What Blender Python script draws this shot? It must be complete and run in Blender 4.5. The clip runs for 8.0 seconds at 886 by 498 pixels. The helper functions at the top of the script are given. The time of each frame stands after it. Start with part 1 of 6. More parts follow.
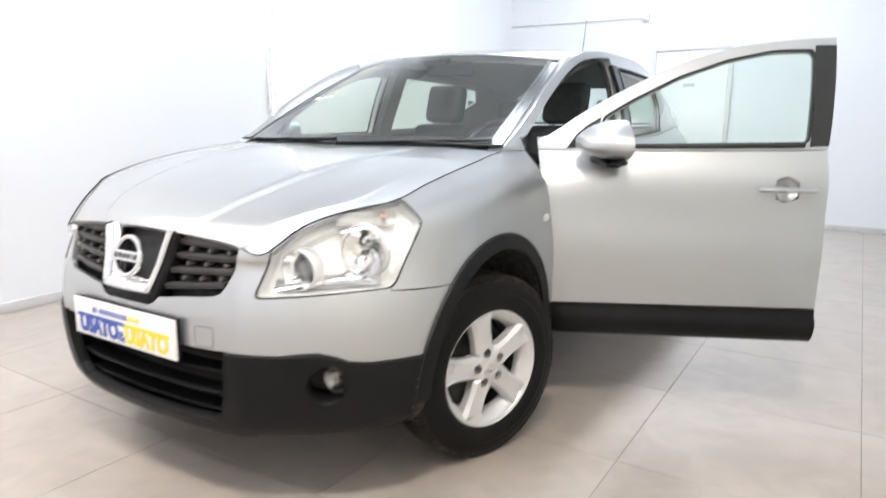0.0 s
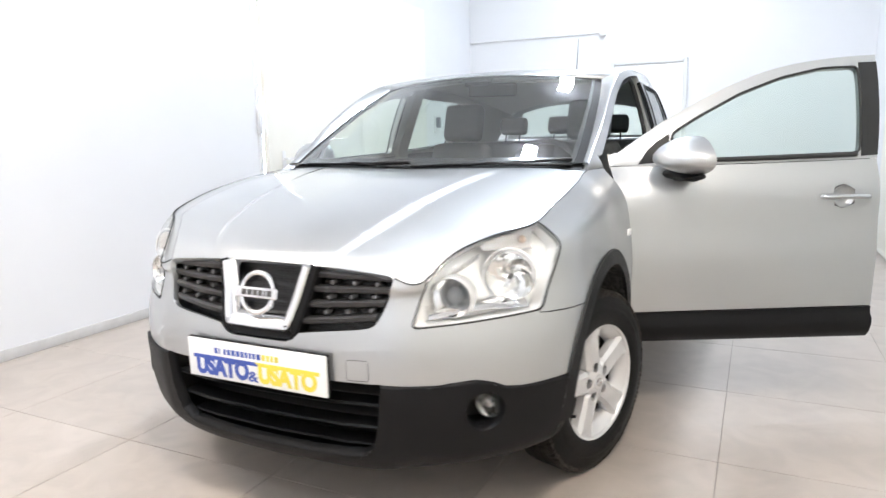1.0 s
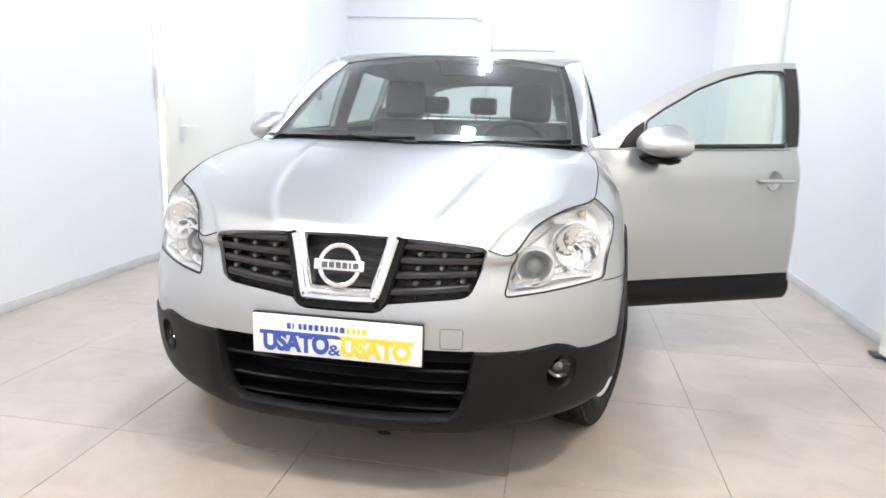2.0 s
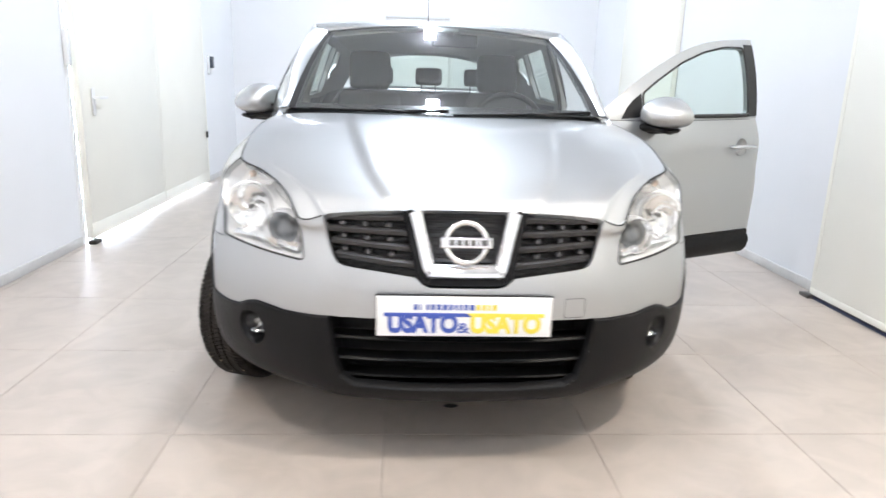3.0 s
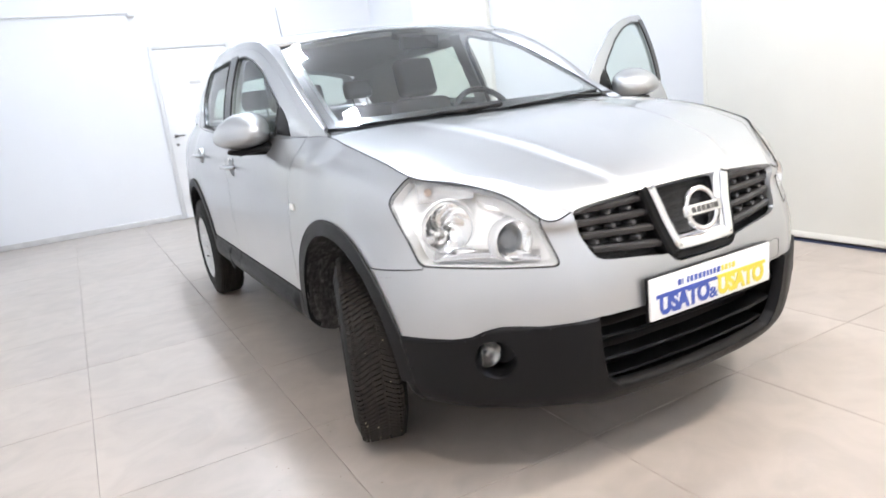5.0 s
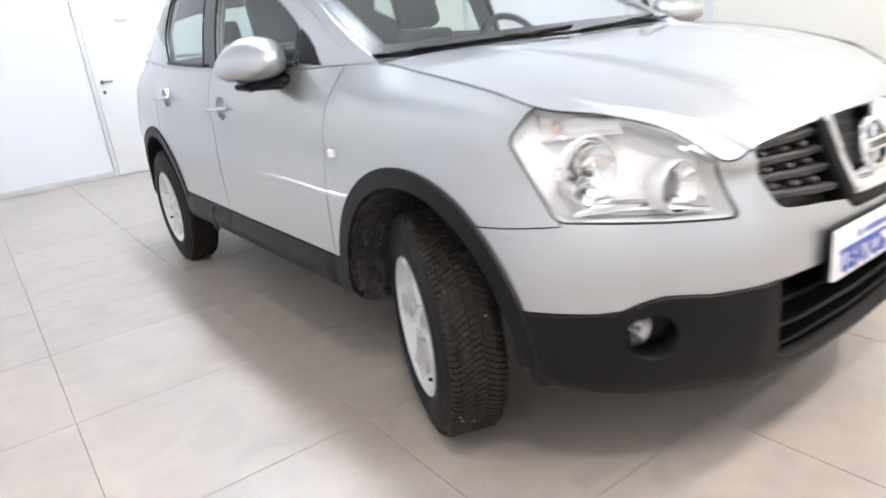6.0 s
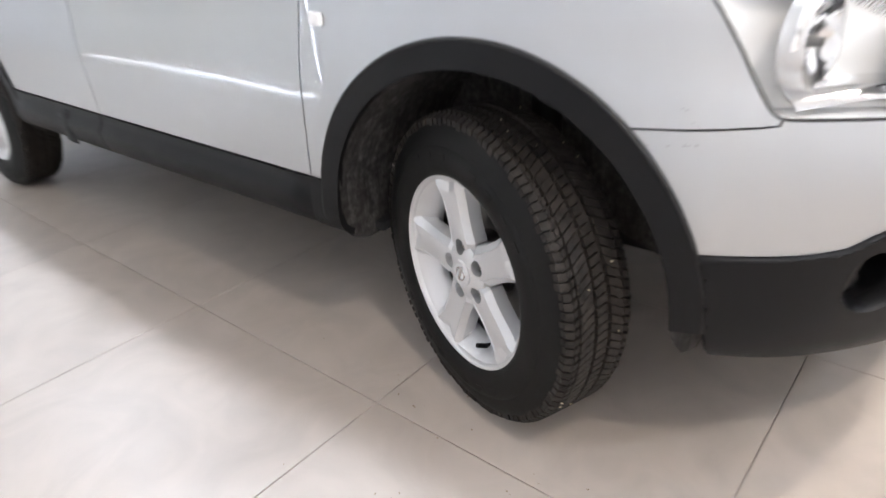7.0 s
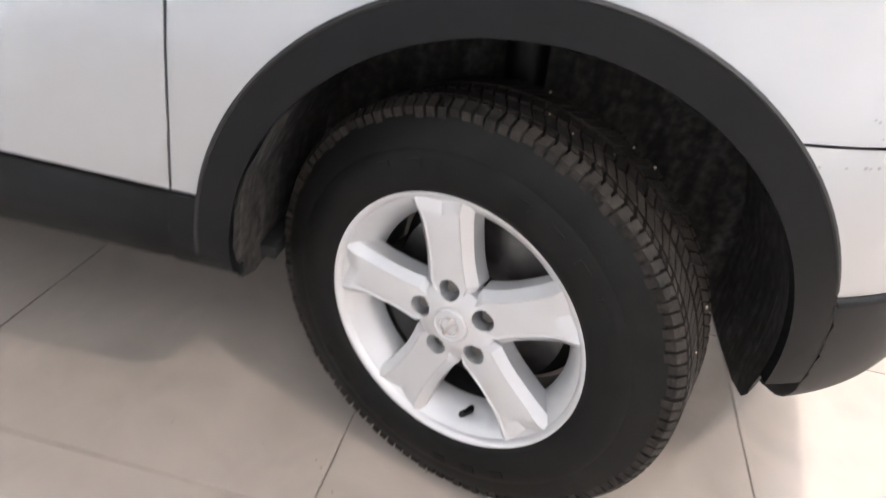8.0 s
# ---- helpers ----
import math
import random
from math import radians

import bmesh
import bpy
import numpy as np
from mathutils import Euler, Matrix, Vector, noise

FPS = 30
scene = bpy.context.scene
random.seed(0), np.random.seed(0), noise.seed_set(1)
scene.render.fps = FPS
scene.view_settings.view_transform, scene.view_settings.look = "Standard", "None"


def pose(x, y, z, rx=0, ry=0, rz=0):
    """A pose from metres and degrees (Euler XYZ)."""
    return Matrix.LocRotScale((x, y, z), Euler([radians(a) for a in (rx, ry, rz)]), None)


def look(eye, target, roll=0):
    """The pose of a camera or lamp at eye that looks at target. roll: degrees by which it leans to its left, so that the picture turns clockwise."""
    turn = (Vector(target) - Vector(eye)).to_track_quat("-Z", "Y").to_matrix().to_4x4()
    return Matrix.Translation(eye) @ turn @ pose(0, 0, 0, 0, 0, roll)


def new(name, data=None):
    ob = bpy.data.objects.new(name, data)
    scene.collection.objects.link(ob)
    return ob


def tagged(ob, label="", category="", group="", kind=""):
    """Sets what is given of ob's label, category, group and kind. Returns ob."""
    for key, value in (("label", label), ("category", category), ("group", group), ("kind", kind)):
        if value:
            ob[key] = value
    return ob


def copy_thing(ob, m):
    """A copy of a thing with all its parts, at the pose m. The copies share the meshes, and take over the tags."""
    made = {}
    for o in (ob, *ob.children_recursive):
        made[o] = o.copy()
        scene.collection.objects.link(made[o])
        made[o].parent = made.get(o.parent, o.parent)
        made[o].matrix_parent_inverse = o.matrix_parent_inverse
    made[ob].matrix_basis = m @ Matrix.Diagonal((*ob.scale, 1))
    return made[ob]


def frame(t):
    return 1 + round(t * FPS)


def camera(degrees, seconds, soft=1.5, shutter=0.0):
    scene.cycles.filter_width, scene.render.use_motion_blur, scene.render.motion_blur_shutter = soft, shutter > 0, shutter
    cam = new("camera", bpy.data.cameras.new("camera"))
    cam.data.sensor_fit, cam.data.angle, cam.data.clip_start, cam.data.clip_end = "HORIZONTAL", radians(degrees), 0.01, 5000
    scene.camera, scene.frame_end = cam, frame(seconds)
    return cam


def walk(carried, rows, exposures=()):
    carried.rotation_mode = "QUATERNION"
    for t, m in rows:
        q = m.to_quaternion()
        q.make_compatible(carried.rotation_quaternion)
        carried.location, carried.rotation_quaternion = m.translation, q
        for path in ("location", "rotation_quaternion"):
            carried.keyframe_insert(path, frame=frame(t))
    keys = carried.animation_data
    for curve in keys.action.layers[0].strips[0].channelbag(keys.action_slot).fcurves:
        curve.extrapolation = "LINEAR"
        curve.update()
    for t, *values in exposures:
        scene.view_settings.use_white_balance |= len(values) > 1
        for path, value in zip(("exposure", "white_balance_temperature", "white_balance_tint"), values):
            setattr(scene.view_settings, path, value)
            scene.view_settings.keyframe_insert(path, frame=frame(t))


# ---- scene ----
cam = camera(68.0, 8.0, shutter=0.55)
PATH = [
    (0, (1.887, -1.145, 1.196), (0.843, 0.518, 0.818), 0.5),
    (0.5, (1.679, -1.338, 1.171), (0.704, 0.349, 0.717), -0.5),
    (1, (1.331, -1.468, 1.234), (0.482, 0.31, 0.894), -1.2),
    (1.5, (0.974, -1.657, 1.222), (0.351, 0.198, 0.808), 1.1),
    (1.7, (0.842, -1.722, 1.233), (0.324, 0.167, 0.832), 1.7),
    (2.8, (-0.029, -1.848, 1.23), (0.056, 0.095, 0.765), 1.7),
    (3, (-0.193, -1.854, 1.232), (-0.065, 0.082, 0.748), 1.9),
    (3.5, (-0.623, -1.781, 1.231), (-0.335, 0.142, 0.765), -2.0),
    (4, (-0.971, -1.688, 1.224), (-0.364, 0.159, 0.752), -3.7),
    (4.5, (-1.311, -1.525, 1.219), (-0.559, 0.266, 0.745), -5.9),
    (4.7, (-1.429, -1.431, 1.218), (-0.612, 0.342, 0.783), -6.4),
    (5.8, (-1.781, -0.82, 1.13), (-0.696, 0.754, 0.542), -7.1),
    (6, (-1.786, -0.661, 1.154), (-0.711, 0.906, 0.532), -6.7),
    (6.5, (-1.846, -0.255, 1.083), (-0.618, 1.132, 0.329), -3.5),
    (7, (-1.793, 0.122, 1.021), (-0.445, 1.279, 0.102), -3.4),
    (7.5, (-1.658, 0.513, 0.964), (-0.173, 1.254, -0.151), 2.7),
    (8, (-1.613, 0.796, 0.951), (0.059, 1.04, -0.118), 8.1),
]
EXPOSE = [(0.0, -0.06, 6250, 11), (3.0, -0.03, 6180, 11), (4.5, 0.01, 6180, 12), (6.5, 0.01, 6230, 13), (7.2, 0.17, 6240, 13), (8.0, 0.45, 6310, 14)]
walk(cam, [(t, look(eye, target, roll)) for t, eye, target, roll in PATH], EXPOSE)

# ---- light ----
world = bpy.data.worlds.new("world")
scene.world = world
world.use_nodes = True
world.node_tree.nodes["Background"].inputs[0].default_value = (0.9, 0.95, 1.0, 1)
world.node_tree.nodes["Background"].inputs[1].default_value = 0.3
scene.view_settings.exposure = 0.0

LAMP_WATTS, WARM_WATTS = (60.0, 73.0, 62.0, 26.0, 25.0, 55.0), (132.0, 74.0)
CEIL, WALL_L, WALL_R, FAR, NEAR = 4.5, -2.54, 2.50, 7.70, -4.6


# ---- materials ----
def mat(name, col, rough=0.5, metal=0.0, coat=0.0, vary=0.06, scale=6.0, grain=0.0, grain_scale=200.0, spec=0.5, rough_vary=0.08, aniso=None):
    """A surface with two scales of variation: wide cloudy tone and fine grain relief."""
    m = bpy.data.materials.new(name)
    m.use_nodes = True
    nt = m.node_tree
    b = nt.nodes["Principled BSDF"]
    tex = nt.nodes.new("ShaderNodeTexCoord")
    n1 = nt.nodes.new("ShaderNodeTexNoise")
    n1.inputs["Scale"].default_value, n1.inputs["Detail"].default_value = scale, 5.0
    nt.links.new(tex.outputs["Object"], n1.inputs["Vector"])
    ramp = nt.nodes.new("ShaderNodeMapRange")
    ramp.inputs["From Min"].default_value, ramp.inputs["From Max"].default_value = 0.3, 0.7
    ramp.inputs["To Min"].default_value, ramp.inputs["To Max"].default_value = 1 - vary, 1 + vary
    nt.links.new(n1.outputs["Fac"], ramp.inputs["Value"])
    mul = nt.nodes.new("ShaderNodeVectorMath")
    mul.operation = "SCALE"
    mul.inputs[0].default_value = col
    nt.links.new(ramp.outputs["Result"], mul.inputs["Scale"])
    nt.links.new(mul.outputs["Vector"], b.inputs["Base Color"])
    r2 = nt.nodes.new("ShaderNodeMapRange")
    r2.inputs["From Min"].default_value, r2.inputs["From Max"].default_value = 0.3, 0.7
    r2.inputs["To Min"].default_value, r2.inputs["To Max"].default_value = rough * (1 - rough_vary), rough * (1 + rough_vary)
    nt.links.new(n1.outputs["Fac"], r2.inputs["Value"])
    nt.links.new(r2.outputs["Result"], b.inputs["Roughness"])
    b.inputs["Metallic"].default_value = metal
    b.inputs["Coat Weight"].default_value = coat
    b.inputs["Coat Roughness"].default_value = 0.012
    b.inputs["Specular IOR Level"].default_value = spec
    if grain:
        n2 = nt.nodes.new("ShaderNodeTexNoise")
        n2.inputs["Scale"].default_value, n2.inputs["Detail"].default_value = grain_scale, 3.0
        nt.links.new(tex.outputs["Object"], n2.inputs["Vector"])
        bump = nt.nodes.new("ShaderNodeBump")
        bump.inputs["Strength"].default_value, bump.inputs["Distance"].default_value = grain, 0.002
        nt.links.new(n2.outputs["Fac"], bump.inputs["Height"])
        nt.links.new(bump.outputs["Normal"], b.inputs["Normal"])
    return m


def thin_glass(name, tint, ior=1.5, gain=4.4):
    """A pane: it lets the view through, tinted, and mirrors by Fresnel."""
    m = bpy.data.materials.new(name)
    m.use_nodes = True
    nt = m.node_tree
    nt.nodes.remove(nt.nodes["Principled BSDF"])
    out = nt.nodes["Material Output"]
    tr, gl, mix, lw, po, ma = (nt.nodes.new("ShaderNode" + k) for k in ("BsdfTransparent", "BsdfGlossy", "MixShader", "LayerWeight", "Math", "Math"))
    tr.inputs["Color"].default_value = (*tint, 1)
    gl.inputs["Roughness"].default_value = 0.004
    f0 = ((ior - 1) / (ior + 1)) ** 2
    lw.inputs["Blend"].default_value = 0.5
    po.operation, ma.operation = "POWER", "MULTIPLY_ADD"
    po.inputs[1].default_value = 5.0
    ma.inputs[1].default_value, ma.inputs[2].default_value = 1 - gain * f0, gain * f0
    nt.links.new(lw.outputs["Facing"], po.inputs[0])
    nt.links.new(po.outputs[0], ma.inputs[0])
    nt.links.new(ma.outputs[0], mix.inputs["Fac"])
    nt.links.new(tr.outputs["BSDF"], mix.inputs[1])
    nt.links.new(gl.outputs["BSDF"], mix.inputs[2])
    nt.links.new(mix.outputs["Shader"], out.inputs["Surface"])
    return m


def glow(name, col, strength):
    m = bpy.data.materials.new(name)
    m.use_nodes = True
    b = m.node_tree.nodes["Principled BSDF"]
    b.inputs["Base Color"].default_value = (0.8, 0.8, 0.8, 1)
    b.inputs["Emission Color"].default_value = (*col, 1)
    b.inputs["Emission Strength"].default_value = strength
    return m


PAINT = mat("silver_paint", (0.45, 0.463, 0.473), 0.39, 0.80, 1.0, 0.012, 3.0)
CLAD = mat("grey_black_plastic", (0.0065, 0.0065, 0.0072), 0.45, vary=0.12, scale=9, grain=0.22, grain_scale=900, spec=0.17)
BLACK = mat("black_plastic", (0.005, 0.005, 0.006), 0.45, vary=0.2, grain=0.1, grain_scale=500, spec=0.3)
GLOSS_BLACK = mat("gloss_black_trim", (0.012, 0.012, 0.013), 0.22, vary=0.1)
BLADE = mat("intake_blade_plastic", (0.006, 0.006, 0.0065), 0.45, vary=0.1, spec=0.2)
PEG = mat("shiny_grey_peg", (0.13, 0.13, 0.135), 0.3, 0.5, vary=0.1)
SEAL = mat("rubber_seal", (0.012, 0.012, 0.012), 0.6)
SLAT = mat("grille_slat_plastic", (0.026, 0.025, 0.026), 0.38, vary=0.1, grain=0.1, grain_scale=600)
CHROME = mat("chrome", (0.80, 0.80, 0.81), 0.07, 1.0, vary=0.02)
REFLECTOR = mat("lamp_reflector", (0.86, 0.86, 0.86), 0.12, 1.0, vary=0.03)
LAMP_GREY = mat("lamp_bezel", (0.90, 0.90, 0.895), 0.30, 0.25, vary=0.04)
LENS_DARK = mat("projector_lens", (0.13, 0.14, 0.15), 0.04, 0.0, 1.0, spec=0.8)
FOG_BOWL = mat("fog_reflector", (0.34, 0.34, 0.34), 0.2, 0.9, vary=0.15)
AMBER = mat("amber_bulb", (0.62, 0.50, 0.42), 0.25)
WHITE_PLATE = mat("plate_white", (0.80, 0.80, 0.79), 0.35, vary=0.02)
BLUE = mat("plate_blue", (0.045, 0.085, 0.36), 0.4, vary=0.04)
YELLOW = mat("plate_yellow", (0.72, 0.60, 0.07), 0.4, vary=0.04)
RUBBER = mat("tyre_rubber", (0.0068, 0.0066, 0.0064), 0.56, vary=0.3, scale=22, grain=0.3, grain_scale=350, spec=0.17)
TREAD = mat("dusty_tread_rubber", (0.022, 0.0185, 0.016), 0.62, vary=0.65, scale=45, grain=0.8, grain_scale=240, spec=0.24)
ALLOY = mat("alloy_paint", (0.64, 0.64, 0.648), 0.36, 0.40, 0.5, vary=0.03, scale=12)
STEEL = mat("brake_steel", (0.16, 0.155, 0.15), 0.38, 0.9, vary=0.25, scale=30)
IRON = mat("dark_iron", (0.035, 0.033, 0.031), 0.6, 0.4, vary=0.3, scale=20)
MUD = mat("dry_mud", (0.20, 0.14, 0.09), 0.9)
CHIP = mat("worn_paint_chip", (0.32, 0.32, 0.33), 0.7)
GRIT = mat("grit", (0.55, 0.48, 0.34), 0.8)
FABRIC = mat("seat_fabric", (0.085, 0.088, 0.090), 0.9, vary=0.2, scale=20, grain=0.5, grain_scale=700)
DASH = mat("dashboard_plastic", (0.10, 0.105, 0.11), 0.6, vary=0.1, grain=0.4, grain_scale=500)
HEADLINER = mat("headliner", (0.52, 0.52, 0.50), 0.9, vary=0.05, grain=0.3, grain_scale=600)
TRIM_GREY = mat("pillar_trim", (0.40, 0.40, 0.38), 0.7, vary=0.06, grain=0.2, grain_scale=500)
CARPET = mat("carpet", (0.018, 0.018, 0.019), 0.95, vary=0.3, grain=0.6, grain_scale=300)
GLASS = thin_glass("windscreen_glass", (0.90, 0.95, 0.92), gain=5.2)
SIDE_GLASS = thin_glass("green_tint_glass", (0.76, 0.85, 0.80), gain=2.0)
LENS = thin_glass("clear_lens", (0.97, 0.975, 0.975), 1.45, 1.6)
MIRROR = mat("mirror_glass", (0.9, 0.9, 0.9), 0.01, 1.0, vary=0.0)
WALL = mat("white_wall_paint", (0.765, 0.772, 0.79), 0.75, vary=0.015, scale=1.2, grain=0.12, grain_scale=140)
CREAM = mat("cream_door_paint", (0.83, 0.815, 0.745), 0.42, vary=0.02, scale=2.0, grain=0.06, grain_scale=90)
WHITE_DOOR = mat("white_door_lacquer", (0.80, 0.80, 0.80), 0.4, vary=0.015)
FRAME = mat("door_frame_paint", (0.64, 0.64, 0.64), 0.5, vary=0.02)
SKIRT = mat("grey_stone_skirting", (0.58, 0.57, 0.56), 0.45, vary=0.08, scale=9)
BARREL = mat("shaded_rim_barrel", (0.09, 0.087, 0.083), 0.5, 0.4, vary=0.3, scale=25)
RIB = mat("lamp_rib", (0.78, 0.78, 0.78), 0.25, 0.45, vary=0.05)
GROUT = mat("tile_grout", (0.31, 0.272, 0.24), 0.9, vary=0.1, scale=30)
PLASTIC_W = mat("white_plastic", (0.75, 0.75, 0.75), 0.4)
SCREEN = mat("dark_display", (0.05, 0.06, 0.08), 0.15)
DAYLIGHT = glow("daylight_outside", (0.74, 0.86, 1.0), 44.0)
TUBE = glow("light_diffuser", (0.935, 0.97, 1.06), 20.0)


def tile_mat():
    """Beige porcelain stoneware: cloudy veins, tone that differs from tile to tile, satin gloss."""
    m = mat("porcelain_tile", (0.425, 0.375, 0.332), 0.36, vary=0.04, scale=2.6, rough_vary=0.10, spec=0.5)
    nt = m.node_tree
    info = nt.nodes.new("ShaderNodeObjectInfo")
    mr = nt.nodes.new("ShaderNodeMapRange")
    mr.inputs["To Min"].default_value, mr.inputs["To Max"].default_value = 0.97, 1.03
    nt.links.new(info.outputs["Random"], mr.inputs["Value"])
    b = nt.nodes["Principled BSDF"]
    src = b.inputs["Base Color"].links[0].from_socket
    sc = nt.nodes.new("ShaderNodeVectorMath")
    sc.operation = "SCALE"
    nt.links.new(src, sc.inputs[0])
    nt.links.new(mr.outputs["Result"], sc.inputs["Scale"])
    tex = nt.nodes.new("ShaderNodeTexCoord")
    add = nt.nodes.new("ShaderNodeVectorMath")
    nt.links.new(tex.outputs["Object"], add.inputs[0])
    nt.links.new(info.outputs["Location"], add.inputs[1])
    n = nt.nodes.new("ShaderNodeTexNoise")
    n.inputs["Scale"].default_value, n.inputs["Detail"].default_value, n.inputs["Distortion"].default_value = 5.0, 8.0, 1.2
    nt.links.new(add.outputs["Vector"], n.inputs["Vector"])
    for node in nt.nodes:
        if node.type == "TEX_NOISE" and node is not n:
            for link in list(node.inputs["Vector"].links):
                nt.links.remove(link)
            nt.links.new(add.outputs["Vector"], node.inputs["Vector"])
    v = nt.nodes.new("ShaderNodeMapRange")
    v.inputs["From Min"].default_value, v.inputs["From Max"].default_value = 0.35, 0.65
    v.inputs["To Min"].default_value, v.inputs["To Max"].default_value = 0.925, 1.05
    nt.links.new(n.outputs["Fac"], v.inputs["Value"])
    s2 = nt.nodes.new("ShaderNodeVectorMath")
    s2.operation = "SCALE"
    nt.links.new(sc.outputs["Vector"], s2.inputs[0])
    nt.links.new(v.outputs["Result"], s2.inputs["Scale"])
    nt.links.new(s2.outputs["Vector"], b.inputs["Base Color"])
    return m


TILE = tile_mat()


def mesh_mat():
    """Black plastic honeycomb: fine dark cells between satin bars."""
    m = mat("grille_mesh", (0.006, 0.006, 0.0065), 0.4, vary=0.1, spec=0.4)
    nt = m.node_tree
    b = nt.nodes["Principled BSDF"]
    tex, vo, mr, bump = (nt.nodes.new("ShaderNode" + k) for k in ("TexCoord", "TexVoronoi", "MapRange", "Bump"))
    vo.feature, vo.inputs["Scale"].default_value, vo.inputs["Randomness"].default_value = "DISTANCE_TO_EDGE", 125.0, 0.15
    mr.inputs["From Min"].default_value, mr.inputs["From Max"].default_value = 0.12, 0.22
    mr.inputs["To Min"].default_value, mr.inputs["To Max"].default_value = 1.0, 0.0
    bump.inputs["Strength"].default_value, bump.inputs["Distance"].default_value = 1.0, 0.004
    nt.links.new(tex.outputs["Object"], vo.inputs["Vector"])
    nt.links.new(vo.outputs["Distance"], mr.inputs["Value"])
    nt.links.new(mr.outputs["Result"], bump.inputs["Height"])
    nt.links.new(bump.outputs["Normal"], b.inputs["Normal"])
    col = nt.nodes.new("ShaderNodeMix")
    col.data_type = "RGBA"
    col.inputs[6].default_value, col.inputs[7].default_value = (0.002, 0.002, 0.002, 1), (0.03, 0.03, 0.032, 1)
    nt.links.new(mr.outputs["Result"], col.inputs[0])
    nt.links.new(col.outputs[2], b.inputs["Base Color"])
    return m


MESH = mesh_mat()


def liner_mat():
    """Black felt with pale dried spray running down it in streaks."""
    m = bpy.data.materials.new("dirty_wheel_liner")
    m.use_nodes = True
    nt = m.node_tree
    b = nt.nodes["Principled BSDF"]
    tex, mp, n1, n2, mul, ramp, bump = (nt.nodes.new("ShaderNode" + k) for k in ("TexCoord", "Mapping", "TexNoise", "TexNoise", "Math", "ValToRGB", "Bump"))
    mp.inputs["Scale"].default_value = (46.0, 30.0, 6.0)
    nt.links.new(tex.outputs["Object"], mp.inputs["Vector"])
    n1.inputs["Scale"].default_value, n1.inputs["Detail"].default_value, n1.inputs["Distortion"].default_value = 1.0, 7.0, 0.8
    n2.inputs["Scale"].default_value, n2.inputs["Detail"].default_value = 60.0, 4.0
    nt.links.new(mp.outputs["Vector"], n1.inputs["Vector"])
    nt.links.new(tex.outputs["Object"], n2.inputs["Vector"])
    mul.operation = "MULTIPLY"
    nt.links.new(n1.outputs["Fac"], mul.inputs[0])
    nt.links.new(n2.outputs["Fac"], mul.inputs[1])
    e = ramp.color_ramp.elements
    e[0].position, e[0].color = 0.16, (0.014, 0.013, 0.0125, 1)
    e[1].position, e[1].color = 0.47, (0.115, 0.108, 0.104, 1)
    mid = e.new(0.27)
    mid.color = (0.040, 0.037, 0.036, 1)
    nt.links.new(mul.outputs[0], ramp.inputs["Fac"])
    nt.links.new(ramp.outputs["Color"], b.inputs["Base Color"])
    b.inputs["Roughness"].default_value = 0.9
    bump.inputs["Strength"].default_value, bump.inputs["Distance"].default_value = 0.7, 0.004
    nt.links.new(n1.outputs["Fac"], bump.inputs["Height"])
    nt.links.new(bump.outputs["Normal"], b.inputs["Normal"])
    return m


LINER = liner_mat()


# ---- mesh helpers ----
def part(name, bm, material, parent=None, label="", smooth=40.0):
    """Links a bmesh as one mesh object under a thing or a part."""
    me = bpy.data.meshes.new(name)
    bm.to_mesh(me)
    bm.free()
    me.materials.append(material)
    if smooth:
        me.shade_smooth()
        me.set_sharp_from_angle(angle=radians(smooth))
    ob = new(name, me)
    if parent:
        ob.parent = parent
    return tagged(ob, label)


def thing(name, label, category, group="", kind="", at=(0, 0, 0)):
    ob = new(name)
    ob.location = at
    ob.empty_display_size = 0.1
    return tagged(ob, label, category, group, kind)


def box(bm, lo, hi, bevel=0.0, m=None):
    """A box between two corners, its edges rounded by bevel; m turns it into place."""
    lo, hi = Vector(lo), Vector(hi)
    r = bmesh.ops.create_cube(bm, size=1.0)
    vs = r["verts"]
    for v in vs:
        v.co = Vector((lo[i] + (v.co[i] + 0.5) * (hi[i] - lo[i]) for i in range(3)))
    if bevel:
        es = list({e for v in vs for e in v.link_edges})
        done = bmesh.ops.bevel(bm, geom=es, offset=bevel, segments=2, profile=0.5, affect="EDGES")
        vs = list({v for f in done["faces"] for v in f.verts} | {v for v in vs if v.is_valid})
    if m is not None:
        bmesh.ops.transform(bm, matrix=m, verts=vs)
    return vs


def lathe(bm, prof, n=48, m=None, close=False):
    """Turns the profile of (axial, radius) round the x axis."""
    rings = []
    for x, r in prof:
        rings.append([bm.verts.new((x, r * math.cos(2 * math.pi * k / n), r * math.sin(2 * math.pi * k / n))) for k in range(n)] if r > 1e-6 else [bm.verts.new((x, 0, 0))])
    for a, b in zip(rings, rings[1:] + ([rings[0]] if close else [])):
        for k in range(n):
            j = (k + 1) % n
            q = [a[k % len(a)], a[j % len(a)], b[j % len(b)], b[k % len(b)]]
            q = [v for i, v in enumerate(q) if v not in q[:i]]
            if len(q) > 2:
                bm.faces.new(q)
    vs = [v for r in rings for v in r]
    if m is not None:
        bmesh.ops.transform(bm, matrix=m, verts=vs)
    return vs


def grid(bm, rows, flip=False, wrap=False):
    """Faces over rows of points; returns the verts row by row."""
    vs = [[bm.verts.new(p) for p in row] for row in rows]
    for a, b in zip(vs, vs[1:]):
        n = len(a)
        for k in range(n if wrap else n - 1):
            j = (k + 1) % n
            q = [a[k], a[j], b[j], b[k]]
            if flip:
                q.reverse()
            try:
                bm.faces.new(q)
            except ValueError:
                pass
    return vs


